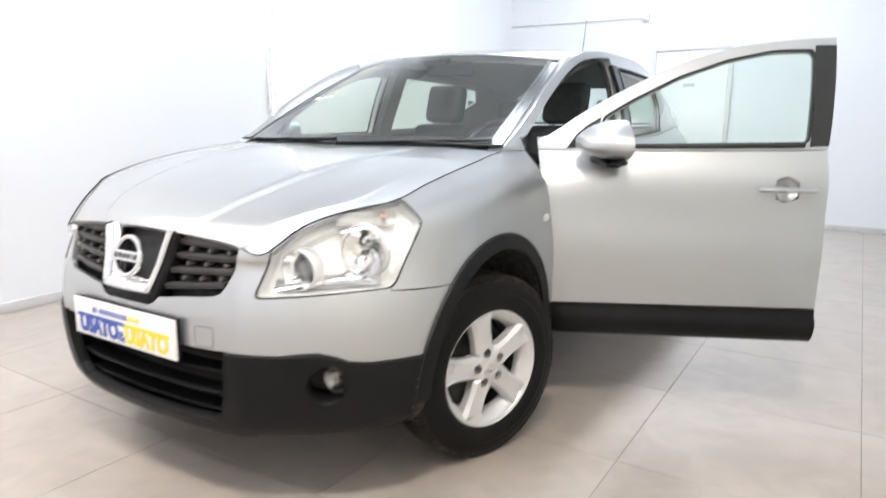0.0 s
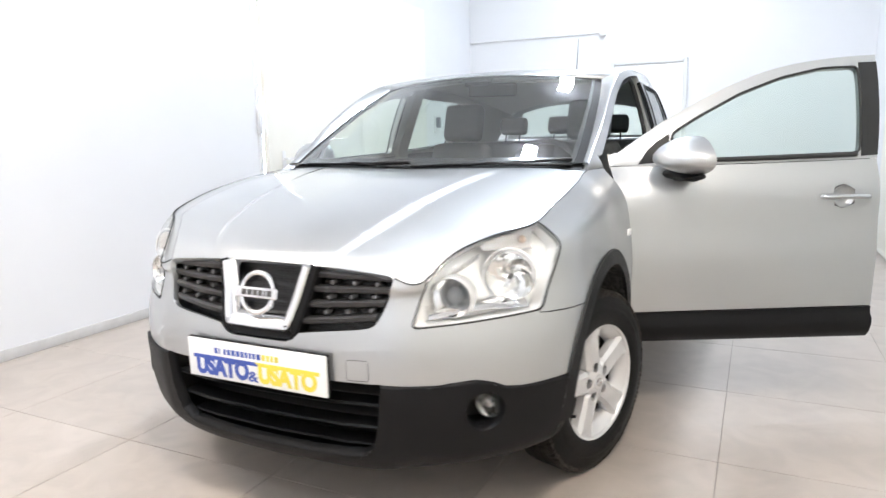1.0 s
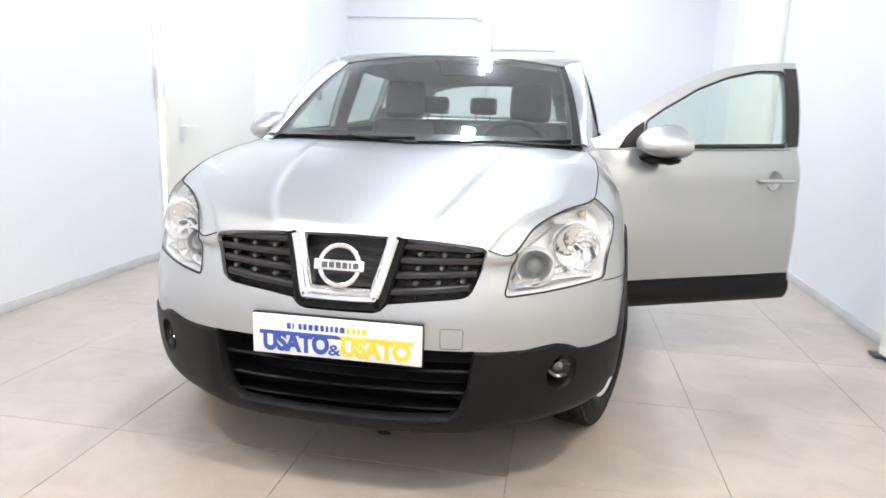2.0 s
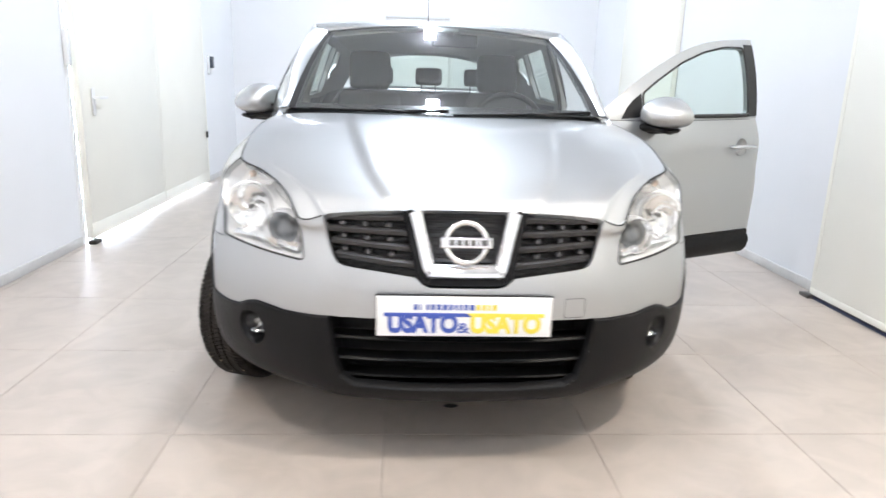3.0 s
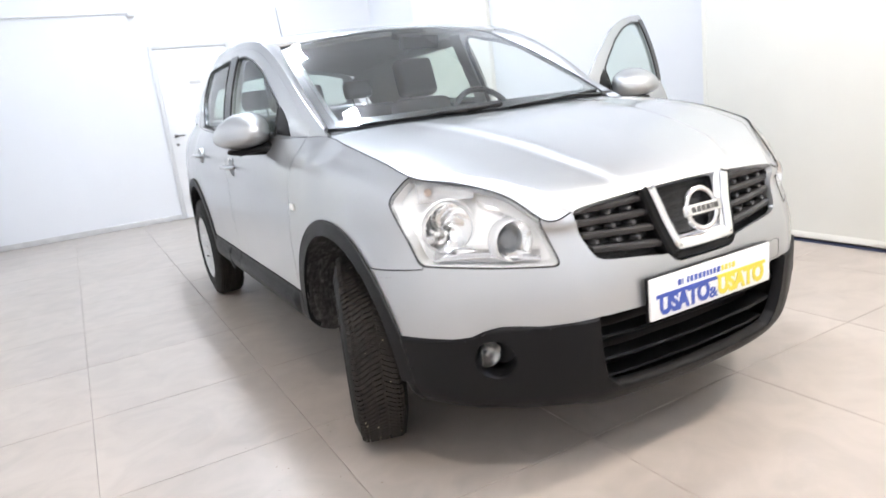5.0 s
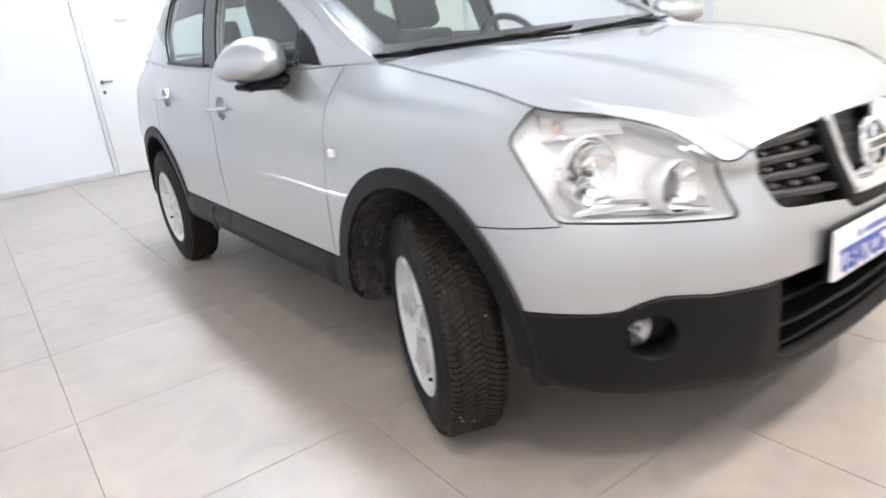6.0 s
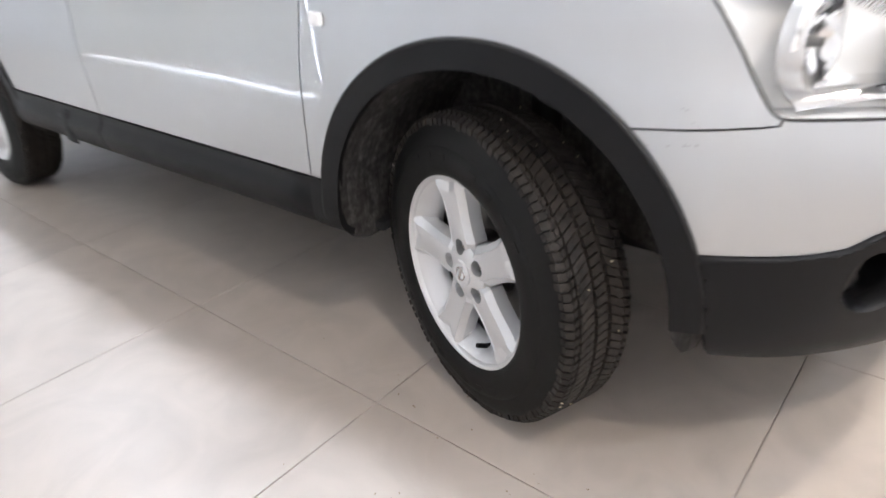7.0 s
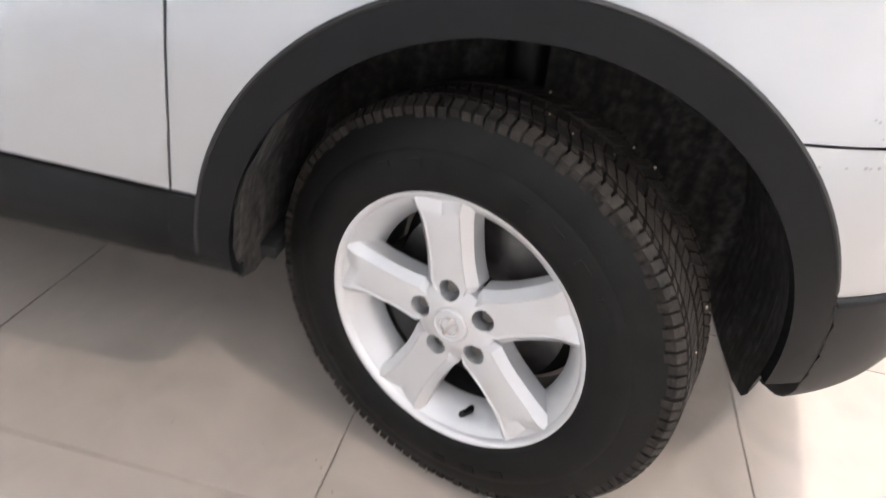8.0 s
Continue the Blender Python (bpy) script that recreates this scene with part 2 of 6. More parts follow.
def tube(bm, path, radius, n=10, squash=1.0, caps=True):
    """A round bar along a path of points; radius a number or one for each point."""
    pts = [Vector(p) for p in path]
    rad = radius if isinstance(radius, (list, tuple)) else [radius] * len(pts)
    rows = []
    ref = Vector((0, 0, 1))
    for i, p in enumerate(pts):
        d = (pts[min(i + 1, len(pts) - 1)] - pts[max(i - 1, 0)]).normalized()
        r = ref if abs(d.dot(ref)) < 0.95 else Vector((1, 0, 0))
        a = d.cross(r).normalized()
        b = a.cross(d)
        rows.append([p + rad[i] * (a * math.cos(2 * math.pi * k / n) + b * squash * math.sin(2 * math.pi * k / n)) for k in range(n)])
    vs = grid(bm, rows, wrap=True)
    if caps:
        bm.faces.new(vs[0])
        bm.faces.new(list(reversed(vs[-1])))


def cr(ctrl, t):
    """A point on the smooth curve through ctrl; t counts its points."""
    c = ctrl if isinstance(ctrl, np.ndarray) else np.array(ctrl, float)
    t = min(max(t, 0.0), len(c) - 1.0)
    i = min(int(t), len(c) - 2)
    f = t - i
    p1, p2 = c[i], c[i + 1]
    p0 = c[i - 1] if i else 2 * p1 - p2
    p3 = c[i + 2] if i + 2 < len(c) else 2 * p2 - p1
    return 0.5 * (2 * p1 + (p2 - p0) * f + (2 * p0 - 5 * p1 + 4 * p2 - p3) * f * f + (3 * p1 - p0 - 3 * p2 + p3) * f**3)


def spl(ctrl, n):
    c = np.array(ctrl, float)
    return [cr(c, k * (len(c) - 1) / (n - 1)) for k in range(n)]


def by_y(ctrl, y):
    """x and z on the curve of (x, y, z) points at a given y, by straight pieces of a dense sample."""
    s = np.array(spl(ctrl, 120))
    return np.interp(y, s[:, 1], s[:, 0]), np.interp(y, s[:, 1], s[:, 2])


def rounded(points, r, n=5):
    """The closed polygon with its corners rounded by r."""
    out = []
    pts = [Vector(p) for p in points]
    for i, p in enumerate(pts):
        a, b = pts[i - 1] - p, pts[(i + 1) % len(pts)] - p
        k = min(r, 0.45 * a.length, 0.45 * b.length)
        p0, p1 = p + a.normalized() * k, p + b.normalized() * k
        for j in range(n):
            f = j / (n - 1)
            out.append(p0 * (1 - f) ** 2 + p * 2 * f * (1 - f) + p1 * f * f)
    return out


def inside(poly, u, v):
    """Whether (u, v) lies in the polygon."""
    hit = False
    j = len(poly) - 1
    for i in range(len(poly)):
        (ax, ay), (bx, by) = poly[i], poly[j]
        if (ay > v) != (by > v) and u < (bx - ax) * (v - ay) / (by - ay) + ax:
            hit = not hit
        j = i
    return hit


def cut(bm, line, axes, near=0.03, only=None, closed=False):
    """Cuts the faces along a line drawn in the plane of two axes, looking square at that plane."""
    e1, e2 = Vector(axes[0]).normalized(), Vector(axes[1]).normalized()
    d = e1.cross(e2)
    pts = [Vector(p) for p in line]
    pairs = list(zip(pts, pts[1:] + pts[:1])) if closed else list(zip(pts, pts[1:]))
    for a, b in pairs:
        if (b - a).length < 1e-5:
            continue
        lo = (min(a.x, b.x) - near, min(a.y, b.y) - near)
        hi = (max(a.x, b.x) + near, max(a.y, b.y) + near)
        fs = []
        for f in bm.faces:
            c = f.calc_center_median()
            u, v = c.dot(e1), c.dot(e2)
            if lo[0] < u < hi[0] and lo[1] < v < hi[1] and (only is None or only(c)):
                fs.append(f)
        if not fs:
            continue
        geom = fs + list({e for f in fs for e in f.edges}) + list({v for f in fs for v in f.verts})
        t = e1 * (b - a).x + e2 * (b - a).y
        no = t.cross(d).normalized()
        co = e1 * a.x + e2 * a.y
        bmesh.ops.bisect_plane(bm, geom=geom, dist=1e-5, plane_co=co, plane_no=no)


def lift(bm, faces, gap=0.0018, deep=0.018, proud=0.0, chamfer=0.0):
    """A panel of its own from some faces of a shell: edges drawn in by gap, turned inwards by deep, lifted by proud."""
    out = bmesh.new()
    vmap = {}
    for f in faces:
        for v in f.verts:
            if v not in vmap:
                vmap[v] = out.verts.new(v.co)
    for f in faces:
        try:
            out.faces.new([vmap[v] for v in f.verts])
        except ValueError:
            pass
    out.normal_update()
    norm = {v: v.normal.copy() for v in out.verts}
    if proud:
        for v in out.verts:
            v.co += norm[v] * proud
    ring0 = set(out.faces)
    border = [e for e in out.edges if len(e.link_faces) == 1]
    pull = {}
    for e in border:
        f = e.link_faces[0]
        c = f.calc_center_median()
        t = (e.verts[1].co - e.verts[0].co).normalized()
        w = c - e.verts[0].co
        w = (w - t * w.dot(t))
        if w.length > 1e-9:
            w.normalize()
        for v in e.verts:
            pull[v] = pull.get(v, Vector()) + w
    for v, w in pull.items():
        if w.length > 1e-6:
            v.co += w.normalized() * gap
    if chamfer:
        edge = {v: out.verts.new(v.co - norm[v] * chamfer) for v in pull}
        for v, w in pull.items():
            if w.length > 1e-6:
                v.co += w.normalized() * chamfer
        for e in border:
            loop = e.link_loops[0]
            a, b = loop.vert, loop.link_loop_next.vert
            out.faces.new([b, a, edge[a], edge[b]])
        low = {v: out.verts.new(edge[v].co - norm[v] * deep) for v in pull}
        for e in border:
            loop = e.link_loops[0] if e.link_loops[0].face in ring0 else e.link_loops[1]
            a, b = loop.vert, loop.link_loop_next.vert
            out.faces.new([edge[b], edge[a], low[a], low[b]])
    elif deep:
        low = {v: out.verts.new(v.co - norm[v] * deep) for v in pull}
        for e in border:
            loop = e.link_loops[0]
            a, b = loop.vert, loop.link_loop_next.vert
            try:
                out.faces.new([b, a, low[a], low[b]])
            except ValueError:
                pass
    return out


def text_mesh(words, size, depth=0.0012):
    """The built-in font's letters as a bmesh in the xy plane, from the origin to the right."""
    cu = bpy.data.curves.new("letters", "FONT")
    cu.body, cu.size, cu.extrude, cu.offset = words, size, depth, (0.05 if len(words) > 1 else 0.012) * size
    ob = new("letters", cu)
    dg = bpy.context.evaluated_depsgraph_get()
    me = bpy.data.meshes.new_from_object(ob.evaluated_get(dg))
    bm = bmesh.new()
    bm.from_mesh(me)
    bpy.data.objects.remove(ob)
    bpy.data.curves.remove(cu)
    bpy.data.meshes.remove(me)
    return bm


def carve(ob, cutters):
    """Takes the cutters' solids out of a mesh object, for good."""
    tmp = []
    for bm in cutters:
        me = bpy.data.meshes.new("cutter")
        bm.to_mesh(me)
        bm.free()
        c = new("cutter", me)
        tmp.append(c)
        mod = ob.modifiers.new("carve", "BOOLEAN")
        mod.operation, mod.object, mod.solver = "DIFFERENCE", c, "EXACT"
    dg = bpy.context.evaluated_depsgraph_get()
    me = bpy.data.meshes.new_from_object(ob.evaluated_get(dg))
    ob.modifiers.clear()
    old = ob.data
    ob.data = me
    bpy.data.meshes.remove(old)
    for c in tmp:
        me2 = c.data
        bpy.data.objects.remove(c)
        bpy.data.meshes.remove(me2)


# ---- the showroom ----
def slab(name, lo, hi, material, label, category="wall", kind="structure"):
    bm = bmesh.new()
    box(bm, lo, hi)
    return tagged(part(name, bm, material, smooth=0), label, category, kind=kind)


floor = slab("floor", (WALL_L - 0.3, NEAR - 0.3, -0.12), (WALL_R + 0.3, FAR + 0.3, -0.004), GROUT, "large beige porcelain tile floor, satin, with thin dark joints", "floor")
ceiling = slab("ceiling", (WALL_L - 0.3, NEAR - 0.3, CEIL), (WALL_R + 0.3, FAR + 0.3, CEIL + 0.15), WALL, "plain white plastered ceiling with tube lights", "ceiling")
slab("wall_far", (WALL_L - 0.3, FAR, 0), (WALL_R + 0.3, FAR + 0.2, CEIL), WALL, "plain white painted wall with a white door")
slab("wall_near", (WALL_L - 0.3, NEAR - 0.2, 0), (WALL_R + 0.3, NEAR, CEIL), WALL, "plain white painted wall behind the walk")
DOOR_L = (3.07, 6.12)
GAP_H = 2.75
slab("wall_left", (WALL_L - 0.2, NEAR, 0), (WALL_L, DOOR_L[0] - 0.06, CEIL), WALL, "white painted wall beside the cream double door")
slab("wall_left_back", (WALL_L - 0.2, DOOR_L[1] + 0.05, 0), (WALL_L, FAR, CEIL), WALL, "white painted wall with an entry panel")
slab("wall_left_lintel", (WALL_L - 0.2, DOOR_L[0] - 0.06, GAP_H), (WALL_L, DOOR_L[1] + 0.05, CEIL), WALL, "white painted wall over the cream double door")
slab("wall_right", (WALL_R, NEAR, 0), (WALL_R + 0.2, FAR, CEIL), WALL, "white painted wall beside cream panels")
slab("backdrop", (WALL_L - 1.2, 1.8, -0.1), (WALL_L - 1.15, 7.3, 3.2), DAYLIGHT, "bright daylight outside the doorway", "daylight")


def skirting(name, lo, hi):
    bm = bmesh.new()
    box(bm, lo, hi, 0.003)
    tagged(part(name, bm, SKIRT), "grey stone skirting board along the white wall", "skirting", kind="structure")


skirting("baseboard_left", (WALL_L, NEAR, 0), (WALL_L + 0.012, DOOR_L[0] - 0.07, 0.066))
skirting("baseboard_left_back", (WALL_L, DOOR_L[1] + 0.06, 0), (WALL_L + 0.012, FAR, 0.066))
skirting("baseboard_far", (WALL_L + 0.012, FAR - 0.012, 0), (-0.51, FAR, 0.066))
skirting("baseboard_far_right", (0.48, FAR - 0.012, 0), (WALL_R - 0.012, FAR, 0.066))
skirting("baseboard_right", (WALL_R - 0.012, 2.005, 0), (WALL_R, 4.68, 0.066))


def leaf(parent, name, y0, y1, x, z0, z1, face):
    """One leaf of a large cream door: a slab with a raised edge frame and a bottom rail line."""
    bm = bmesh.new()
    box(bm, (x, y0, z0), (x + 0.05 * face, y1, z1) if face > 0 else (x, y1, z1), 0.003) if face > 0 else box(bm, (x - 0.05, y0, z0), (x, y1, z1), 0.003)
    ob = part(name, bm, CREAM, parent)
    e = 0.0025 * face
    xs = x + (0.05 * face)
    for a, b in (((y0 + 0.004, z0 + 0.004), (y1 - 0.004, z0 + (0.11 if face > 0 else 0.04))), ((y0 + 0.004, z0 + 0.115), (y0 + 0.035, z1)), ((y1 - 0.035, z0 + 0.115), (y1 - 0.004, z1))):
        bm = bmesh.new()
        box(bm, (min(xs, xs + e), a[0], a[1]), (max(xs, xs + e), b[0], b[1]), 0.002)
        part("edge_strip", bm, CREAM, ob)
    return ob


def cream_double_door():
    d = thing("door_1", "closed cream metal double door with daylight under it", "door", kind="structure", at=(0, 0, 0))
    x = WALL_L + 0.005
    leaf(d, "leaf", DOOR_L[0], 4.6275, x, 0.035, GAP_H + 0.02, 1)
    leaf(d, "leaf", 4.63, DOOR_L[1], x, 0.035, GAP_H + 0.02, 1)
    for y0, y1 in ((DOOR_L[0] - 0.057, DOOR_L[0] - 0.003), (DOOR_L[1] + 0.003, DOOR_L[1] + 0.047)):
        bm = bmesh.new()
        box(bm, (WALL_L - 0.16, y0, 0.0), (WALL_L + 0.004, y1, GAP_H - 0.002), 0.003)
        part("jamb", bm, WHITE_DOOR, d, "white door jamb")
    bm = bmesh.new()
    box(bm, (x + 0.056, 3.235, 0.93), (x + 0.062, 3.285, 1.13), 0.004)
    box(bm, (x + 0.062, 3.25, 1.05), (x + 0.11, 3.27, 1.07), 0.003)
    box(bm, (x + 0.098, 3.25, 1.05), (x + 0.113, 3.39, 1.068), 0.005)
    part("lever_handle", bm, WHITE_DOOR, d, "cream lever handle on a long plate")
    bm = bmesh.new()
    box(bm, (x + 0.03, 3.02, 0.0), (x + 0.09, 3.12, 0.03), 0.006)
    part("floor_stop", bm, IRON, d, "dark metal floor stop")
    bm = bmesh.new()
    box(bm, (x + 0.056, 6.03, 0.55), (x + 0.075, 6.07, 0.62), 0.003)
    part("hinge", bm, IRON, d, "small dark hinge")
    bm = bmesh.new()
    box(bm, (x + 0.002, 3.0, 1.28), (x + 0.035, 3.04, 1.52), 0.006)
    part("lock_box", bm, PLASTIC_W, d, "pale grey lock box on the jamb")


def cream_panel(name, y0, y1, x, label, dark=True):
    d = thing(name, label, "panel", kind="structure")
    n = 3 if y1 - y0 > 3 else 1
    for k in range(n):
        a, b = y0 + (y1 - y0) * k / n, y0 + (y1 - y0) * (k + 1) / n - 0.006
        leaf(d, "leaf", a, b, x, 0.03, GAP_H, -1)
    if dark:
        bm = bmesh.new()
        box(bm, (x - 0.04, y0, 0.0), (x - 0.012, y1, 0.014), 0.003)
        part("floor_seal", bm, BLUE_SEAL, d, "dark blue rubber floor seal")
        bm = bmesh.new()
        box(bm, (x - 0.075, y1 - 0.03, 0.0), (x - 0.01, y1 + 0.06, 0.022), 0.004)
        part("floor_guide", bm, STEEL, d, "small metal floor guide")


BLUE_SEAL = mat("dark_blue_rubber", (0.03, 0.04, 0.09), 0.6)
cream_double_door()
cream_panel("door_2", NEAR + 0.2, 1.975, WALL_R - 0.06, "closed cream sliding door panels with a dark seal")
cream_panel("door_3", 4.7, 6.32, WALL_R - 0.004, "closed cream door panel at the back", dark=False)


def far_door():
    d = thing("door_4", "closed plain white interior door in a slim frame", "door", kind="structure", at=(0, FAR, 0))
    x0, x1, h = -0.45, 0.42, 2.10
    bm = bmesh.new()
    box(bm, (x0, -0.022, 0.006), (x1, -0.001, h), 0.002)
    part("leaf", bm, WHITE_DOOR, d)
    for lo, hi in (((x0 - 0.05, -0.034, 0), (x0 - 0.004, -0.001, h + 0.05)), ((x1 + 0.004, -0.034, 0), (x1 + 0.05, -0.001, h + 0.05)), ((x0 - 0.004, -0.034, h + 0.004), (x1 + 0.004, -0.001, h + 0.05))):
        bm = bmesh.new()
        box(bm, lo, hi, 0.004)
        part("frame", bm, FRAME, d)
    bm = bmesh.new()
    box(bm, (x0 + 0.05, -0.028, 1.03), (x0 + 0.09, -0.022, 1.07), 0.003)
    tube(bm, [(x0 + 0.07, -0.022, 1.05), (x0 + 0.07, -0.07, 1.05), (x0 + 0.17, -0.07, 1.05)], 0.009, 8)
    part("lever_handle", bm, STEEL, d, "brushed steel lever handle")
    bm = bmesh.new()
    lathe(bm, [(-0.006, 0), (-0.006, 0.018), (0, 0.018)], 20, pose(x0 + 0.07, -0.022, 0.94, 0, 0, 90))
    part("lock_rose", bm, STEEL, d)
    bm = bmesh.new()
    box(bm, (-0.10, -0.028, 1.665), (0.04, -0.0225, 1.705), 0.001)
    part("door_sign", bm, SKIRT, d, "small grey unreadable door sign")


far_door()


def wall_rail():
    """A slim white conduit along the far wall that ends in a small box."""
    bm = bmesh.new()
    box(bm, (WALL_L + 0.002, FAR - 0.020, 2.535), (-0.65, FAR - 0.001, 2.555), 0.004)
    r = tagged(part("cable_conduit", bm, PLASTIC_W), "slim white cable conduit on the far wall", "conduit")
    bm = bmesh.new()
    box(bm, (-0.65, FAR - 0.06, 2.50), (-0.57, FAR - 0.001, 2.585), 0.008)
    part("junction_box", bm, PLASTIC_W, r, "small pale junction box")


def entry_panel():
    bm = bmesh.new()
    box(bm, (WALL_L, 6.43, 1.27), (WALL_L + 0.03, 6.55, 1.50), 0.006)
    p = tagged(part("entry_panel", bm, PLASTIC_W), "white wall entry panel with a dark display", "panel")
    bm = bmesh.new()
    box(bm, (WALL_L + 0.028, 6.445, 1.34), (WALL_L + 0.06, 6.535, 1.475), 0.006)
    part("display", bm, SCREEN, p, "dark blue-grey display")


wall_rail()
entry_panel()


def panel_light():
    """A ceiling fitting on two short stems: a slim tray that glows down and up."""
    t = thing("ceiling_light", "small rectangular white ceiling light, switched on", "ceiling light", "ceiling lights", at=(0, 0, CEIL))
    bm = bmesh.new()
    for lo, hi in (((-0.115, -0.21, -0.20), (-0.096, 0.21, -0.16)), ((0.096, -0.21, -0.20), (0.115, 0.21, -0.16)), ((-0.096, -0.21, -0.20), (0.096, -0.191, -0.16)), ((-0.096, 0.191, -0.20), (0.096, 0.21, -0.16)), ((-0.110, -0.205, -0.16), (-0.098, -0.193, 0.0)), ((0.098, 0.193, -0.16), (0.110, 0.205, 0.0))):
        box(bm, lo, hi, 0.003)
    part("frame", bm, PLASTIC_W, t)
    bm = bmesh.new()
    box(bm, (-0.095, -0.190, -0.20), (0.095, 0.190, -0.16))
    part("diffuser", bm, TUBE, t, "glowing white diffuser", smooth=0)
    return t


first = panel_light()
# k 5, behind the walk, is unseen: added as fill from the front.
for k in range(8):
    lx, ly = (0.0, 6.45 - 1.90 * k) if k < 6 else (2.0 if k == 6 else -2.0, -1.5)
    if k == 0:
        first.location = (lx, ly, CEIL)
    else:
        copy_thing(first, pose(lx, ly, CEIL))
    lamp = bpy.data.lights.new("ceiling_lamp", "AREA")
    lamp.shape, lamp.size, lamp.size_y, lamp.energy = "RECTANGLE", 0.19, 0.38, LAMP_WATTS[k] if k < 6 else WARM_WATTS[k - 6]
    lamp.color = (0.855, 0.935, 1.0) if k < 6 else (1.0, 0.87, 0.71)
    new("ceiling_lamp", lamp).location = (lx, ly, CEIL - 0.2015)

# ---- the car ----
# x across (its left side is +x), y from nose to tail, z up.
AXLE_F, AXLE_R, AXLE_Z, ARCH_Z, HINGE = 0.855, 3.46, 0.3365, 0.385, (0.87, 1.302)
OPEN = 63.5
car = thing("car", "silver compact crossover car, driver's door open, front wheels turned", "car")

# Plan line of the body at its widest height, nose to tail.
PLAN = np.array([(0, 0.004), (0.26, 0.014), (0.41, 0.040), (0.49, 0.070), (0.62, 0.148), (0.735, 0.248), (0.815, 0.352), (0.862, 0.46), (0.886, 0.63), (0.892, 0.83),
                 (0.886, 1.05), (0.886, 1.25), (0.888, 1.55), (0.89, 2.3), (0.89, 3.0), (0.892, 3.45), (0.87, 3.9), (0.76, 4.2), (0.45, 4.3), (0, 4.32)])
# Bonnet shut line, running on as the window sill line and round the tail.
TOP = np.array([(0, 0.072, 0.868), (0.25, 0.082, 0.865), (0.398, 0.093, 0.859), (0.423, 0.095, 0.853), (0.431, 0.098, 0.843), (0.500, 0.119, 0.830), (0.561, 0.214, 0.900), (0.643, 0.316, 0.942), (0.733, 0.414, 0.967),
                (0.753, 0.56, 1.008), (0.760, 0.70, 1.037), (0.757, 0.87, 1.064), (0.738, 1.08, 1.088), (0.778, 1.28, 1.092), (0.832, 1.55, 1.092),
                (0.840, 2.3, 1.105), (0.820, 3.0, 1.135), (0.79, 3.45, 1.165), (0.74, 3.85, 1.19), (0.62, 4.1, 1.19), (0.35, 4.2, 1.19), (0, 4.22, 1.19)])
# Zones along the plan: nose, corner, wheel, door, tail corner, tail.
ZONE = (0, 7, 11, 14, 19, 21)
RAIL_Z = ((0.212, 0.265, 0.30, 0.275, 0.26, 0.26), (0.268, 0.305, 0.335, 0.315, 0.30, 0.30), (0.375, 0.37, 0.372, 0.36, 0.38, 0.38), (0.50, 0.49, 0.47, 0.47, 0.50, 0.50),
          (0.62, 0.61, 0.60, 0.60, 0.62, 0.62), (0.70, 0.70, 0.71, 0.72, 0.75, 0.75), (0.775, 0.785, 0.81, 0.83, 0.88, 0.88))
RAIL_IN = ((0.16, 0.095, 0.10, 0.20, 0.1, 0.1), (0.05, 0.034, 0.03, 0.13, 0.03, 0.03), (0.016, 0.010, 0.006, 0.022, 0.0, 0.0), (0.002, -0.002, 0.0, 0.008, 0.0, 0.0),
           (0.0, 0.0, 0.0, 0.0, 0.0, 0.0), (0.017, 0.017, 0.0, -0.004, 0.0, 0.0), (0.044, 0.046, 0.008, 0.004, 0.01, 0.01))
CROWN = (0.006, 0.024, 0.050, 0.016, 0.03, 0.02)


# Places on the plan line that lie under the stations of the shut line.
UNDER = [0, 1, 1.85, 2.12, 2.25, 3.07] + list(range(4, 20))


def plan(s):
    return cr(PLAN, np.interp(s, range(len(UNDER)), UNDER))


def plan_normal(s):
    a, b = plan(s - 0.05), plan(s + 0.05)
    d = (b - a) / np.linalg.norm(b - a)
    return np.array((d[1], -d[0]))


def section(s):
    """The rails' points at a place along the plan, from the sill up."""
    p, n = plan(s), plan_normal(s)
    if s <= 0 or s >= len(UNDER) - 1:
        n = np.array((0.0, -1.0 if s <= 0 else 1.0))
    pts = []
    for z, i in zip(RAIL_Z, RAIL_IN):
        q = p - n * np.interp(s, ZONE, i)
        pts.append((q[0], q[1], np.interp(s, ZONE, z)))
    t = cr(TOP, s)
    c = min(np.interp(s, ZONE, CROWN), 0.14 * max(0.02, t[2] - pts[-1][2] - 0.02))
    mid = 0.5 * (np.array(pts[-1]) + t)
    pts.append((mid[0] + n[0] * c, mid[1] + n[1] * c, mid[2] + 0.7 * c))
    pts.append(tuple(t))
    return np.array(pts)


def body_shell():
    """The belt of the body, both sides, from sill to bonnet line and window sills."""
    ss = []
    for i in range(len(UNDER) - 1):
        n = 12 if i < 14 else 10
        ss += [i + k / n for k in range(n)]
    ss.append(len(UNDER) - 1.0)
    cols = []
    for s in ss:
        sec = section(s)
        cols.append([cr(sec, k / 6) for k in range(6 * (len(sec) - 1) + 1)])
    rows_p = cols
    rows_n = [[(-p[0], p[1], p[2]) for p in c] for c in cols[-2:0:-1]]
    bm = bmesh.new()
    ring = [[tuple(p) for p in c] for c in rows_p] + rows_n
    grid(bm, ring + [ring[0]], flip=True)
    bmesh.ops.remove_doubles(bm, verts=bm.verts, dist=1e-6)
    return bm


def circle(cy, cz, r, n=56, a0=0.0, a1=2 * math.pi):
    return [(cy + r * math.cos(a0 + (a1 - a0) * k / n), cz + r * math.sin(a0 + (a1 - a0) * k / n)) for k in range(n + 1)]


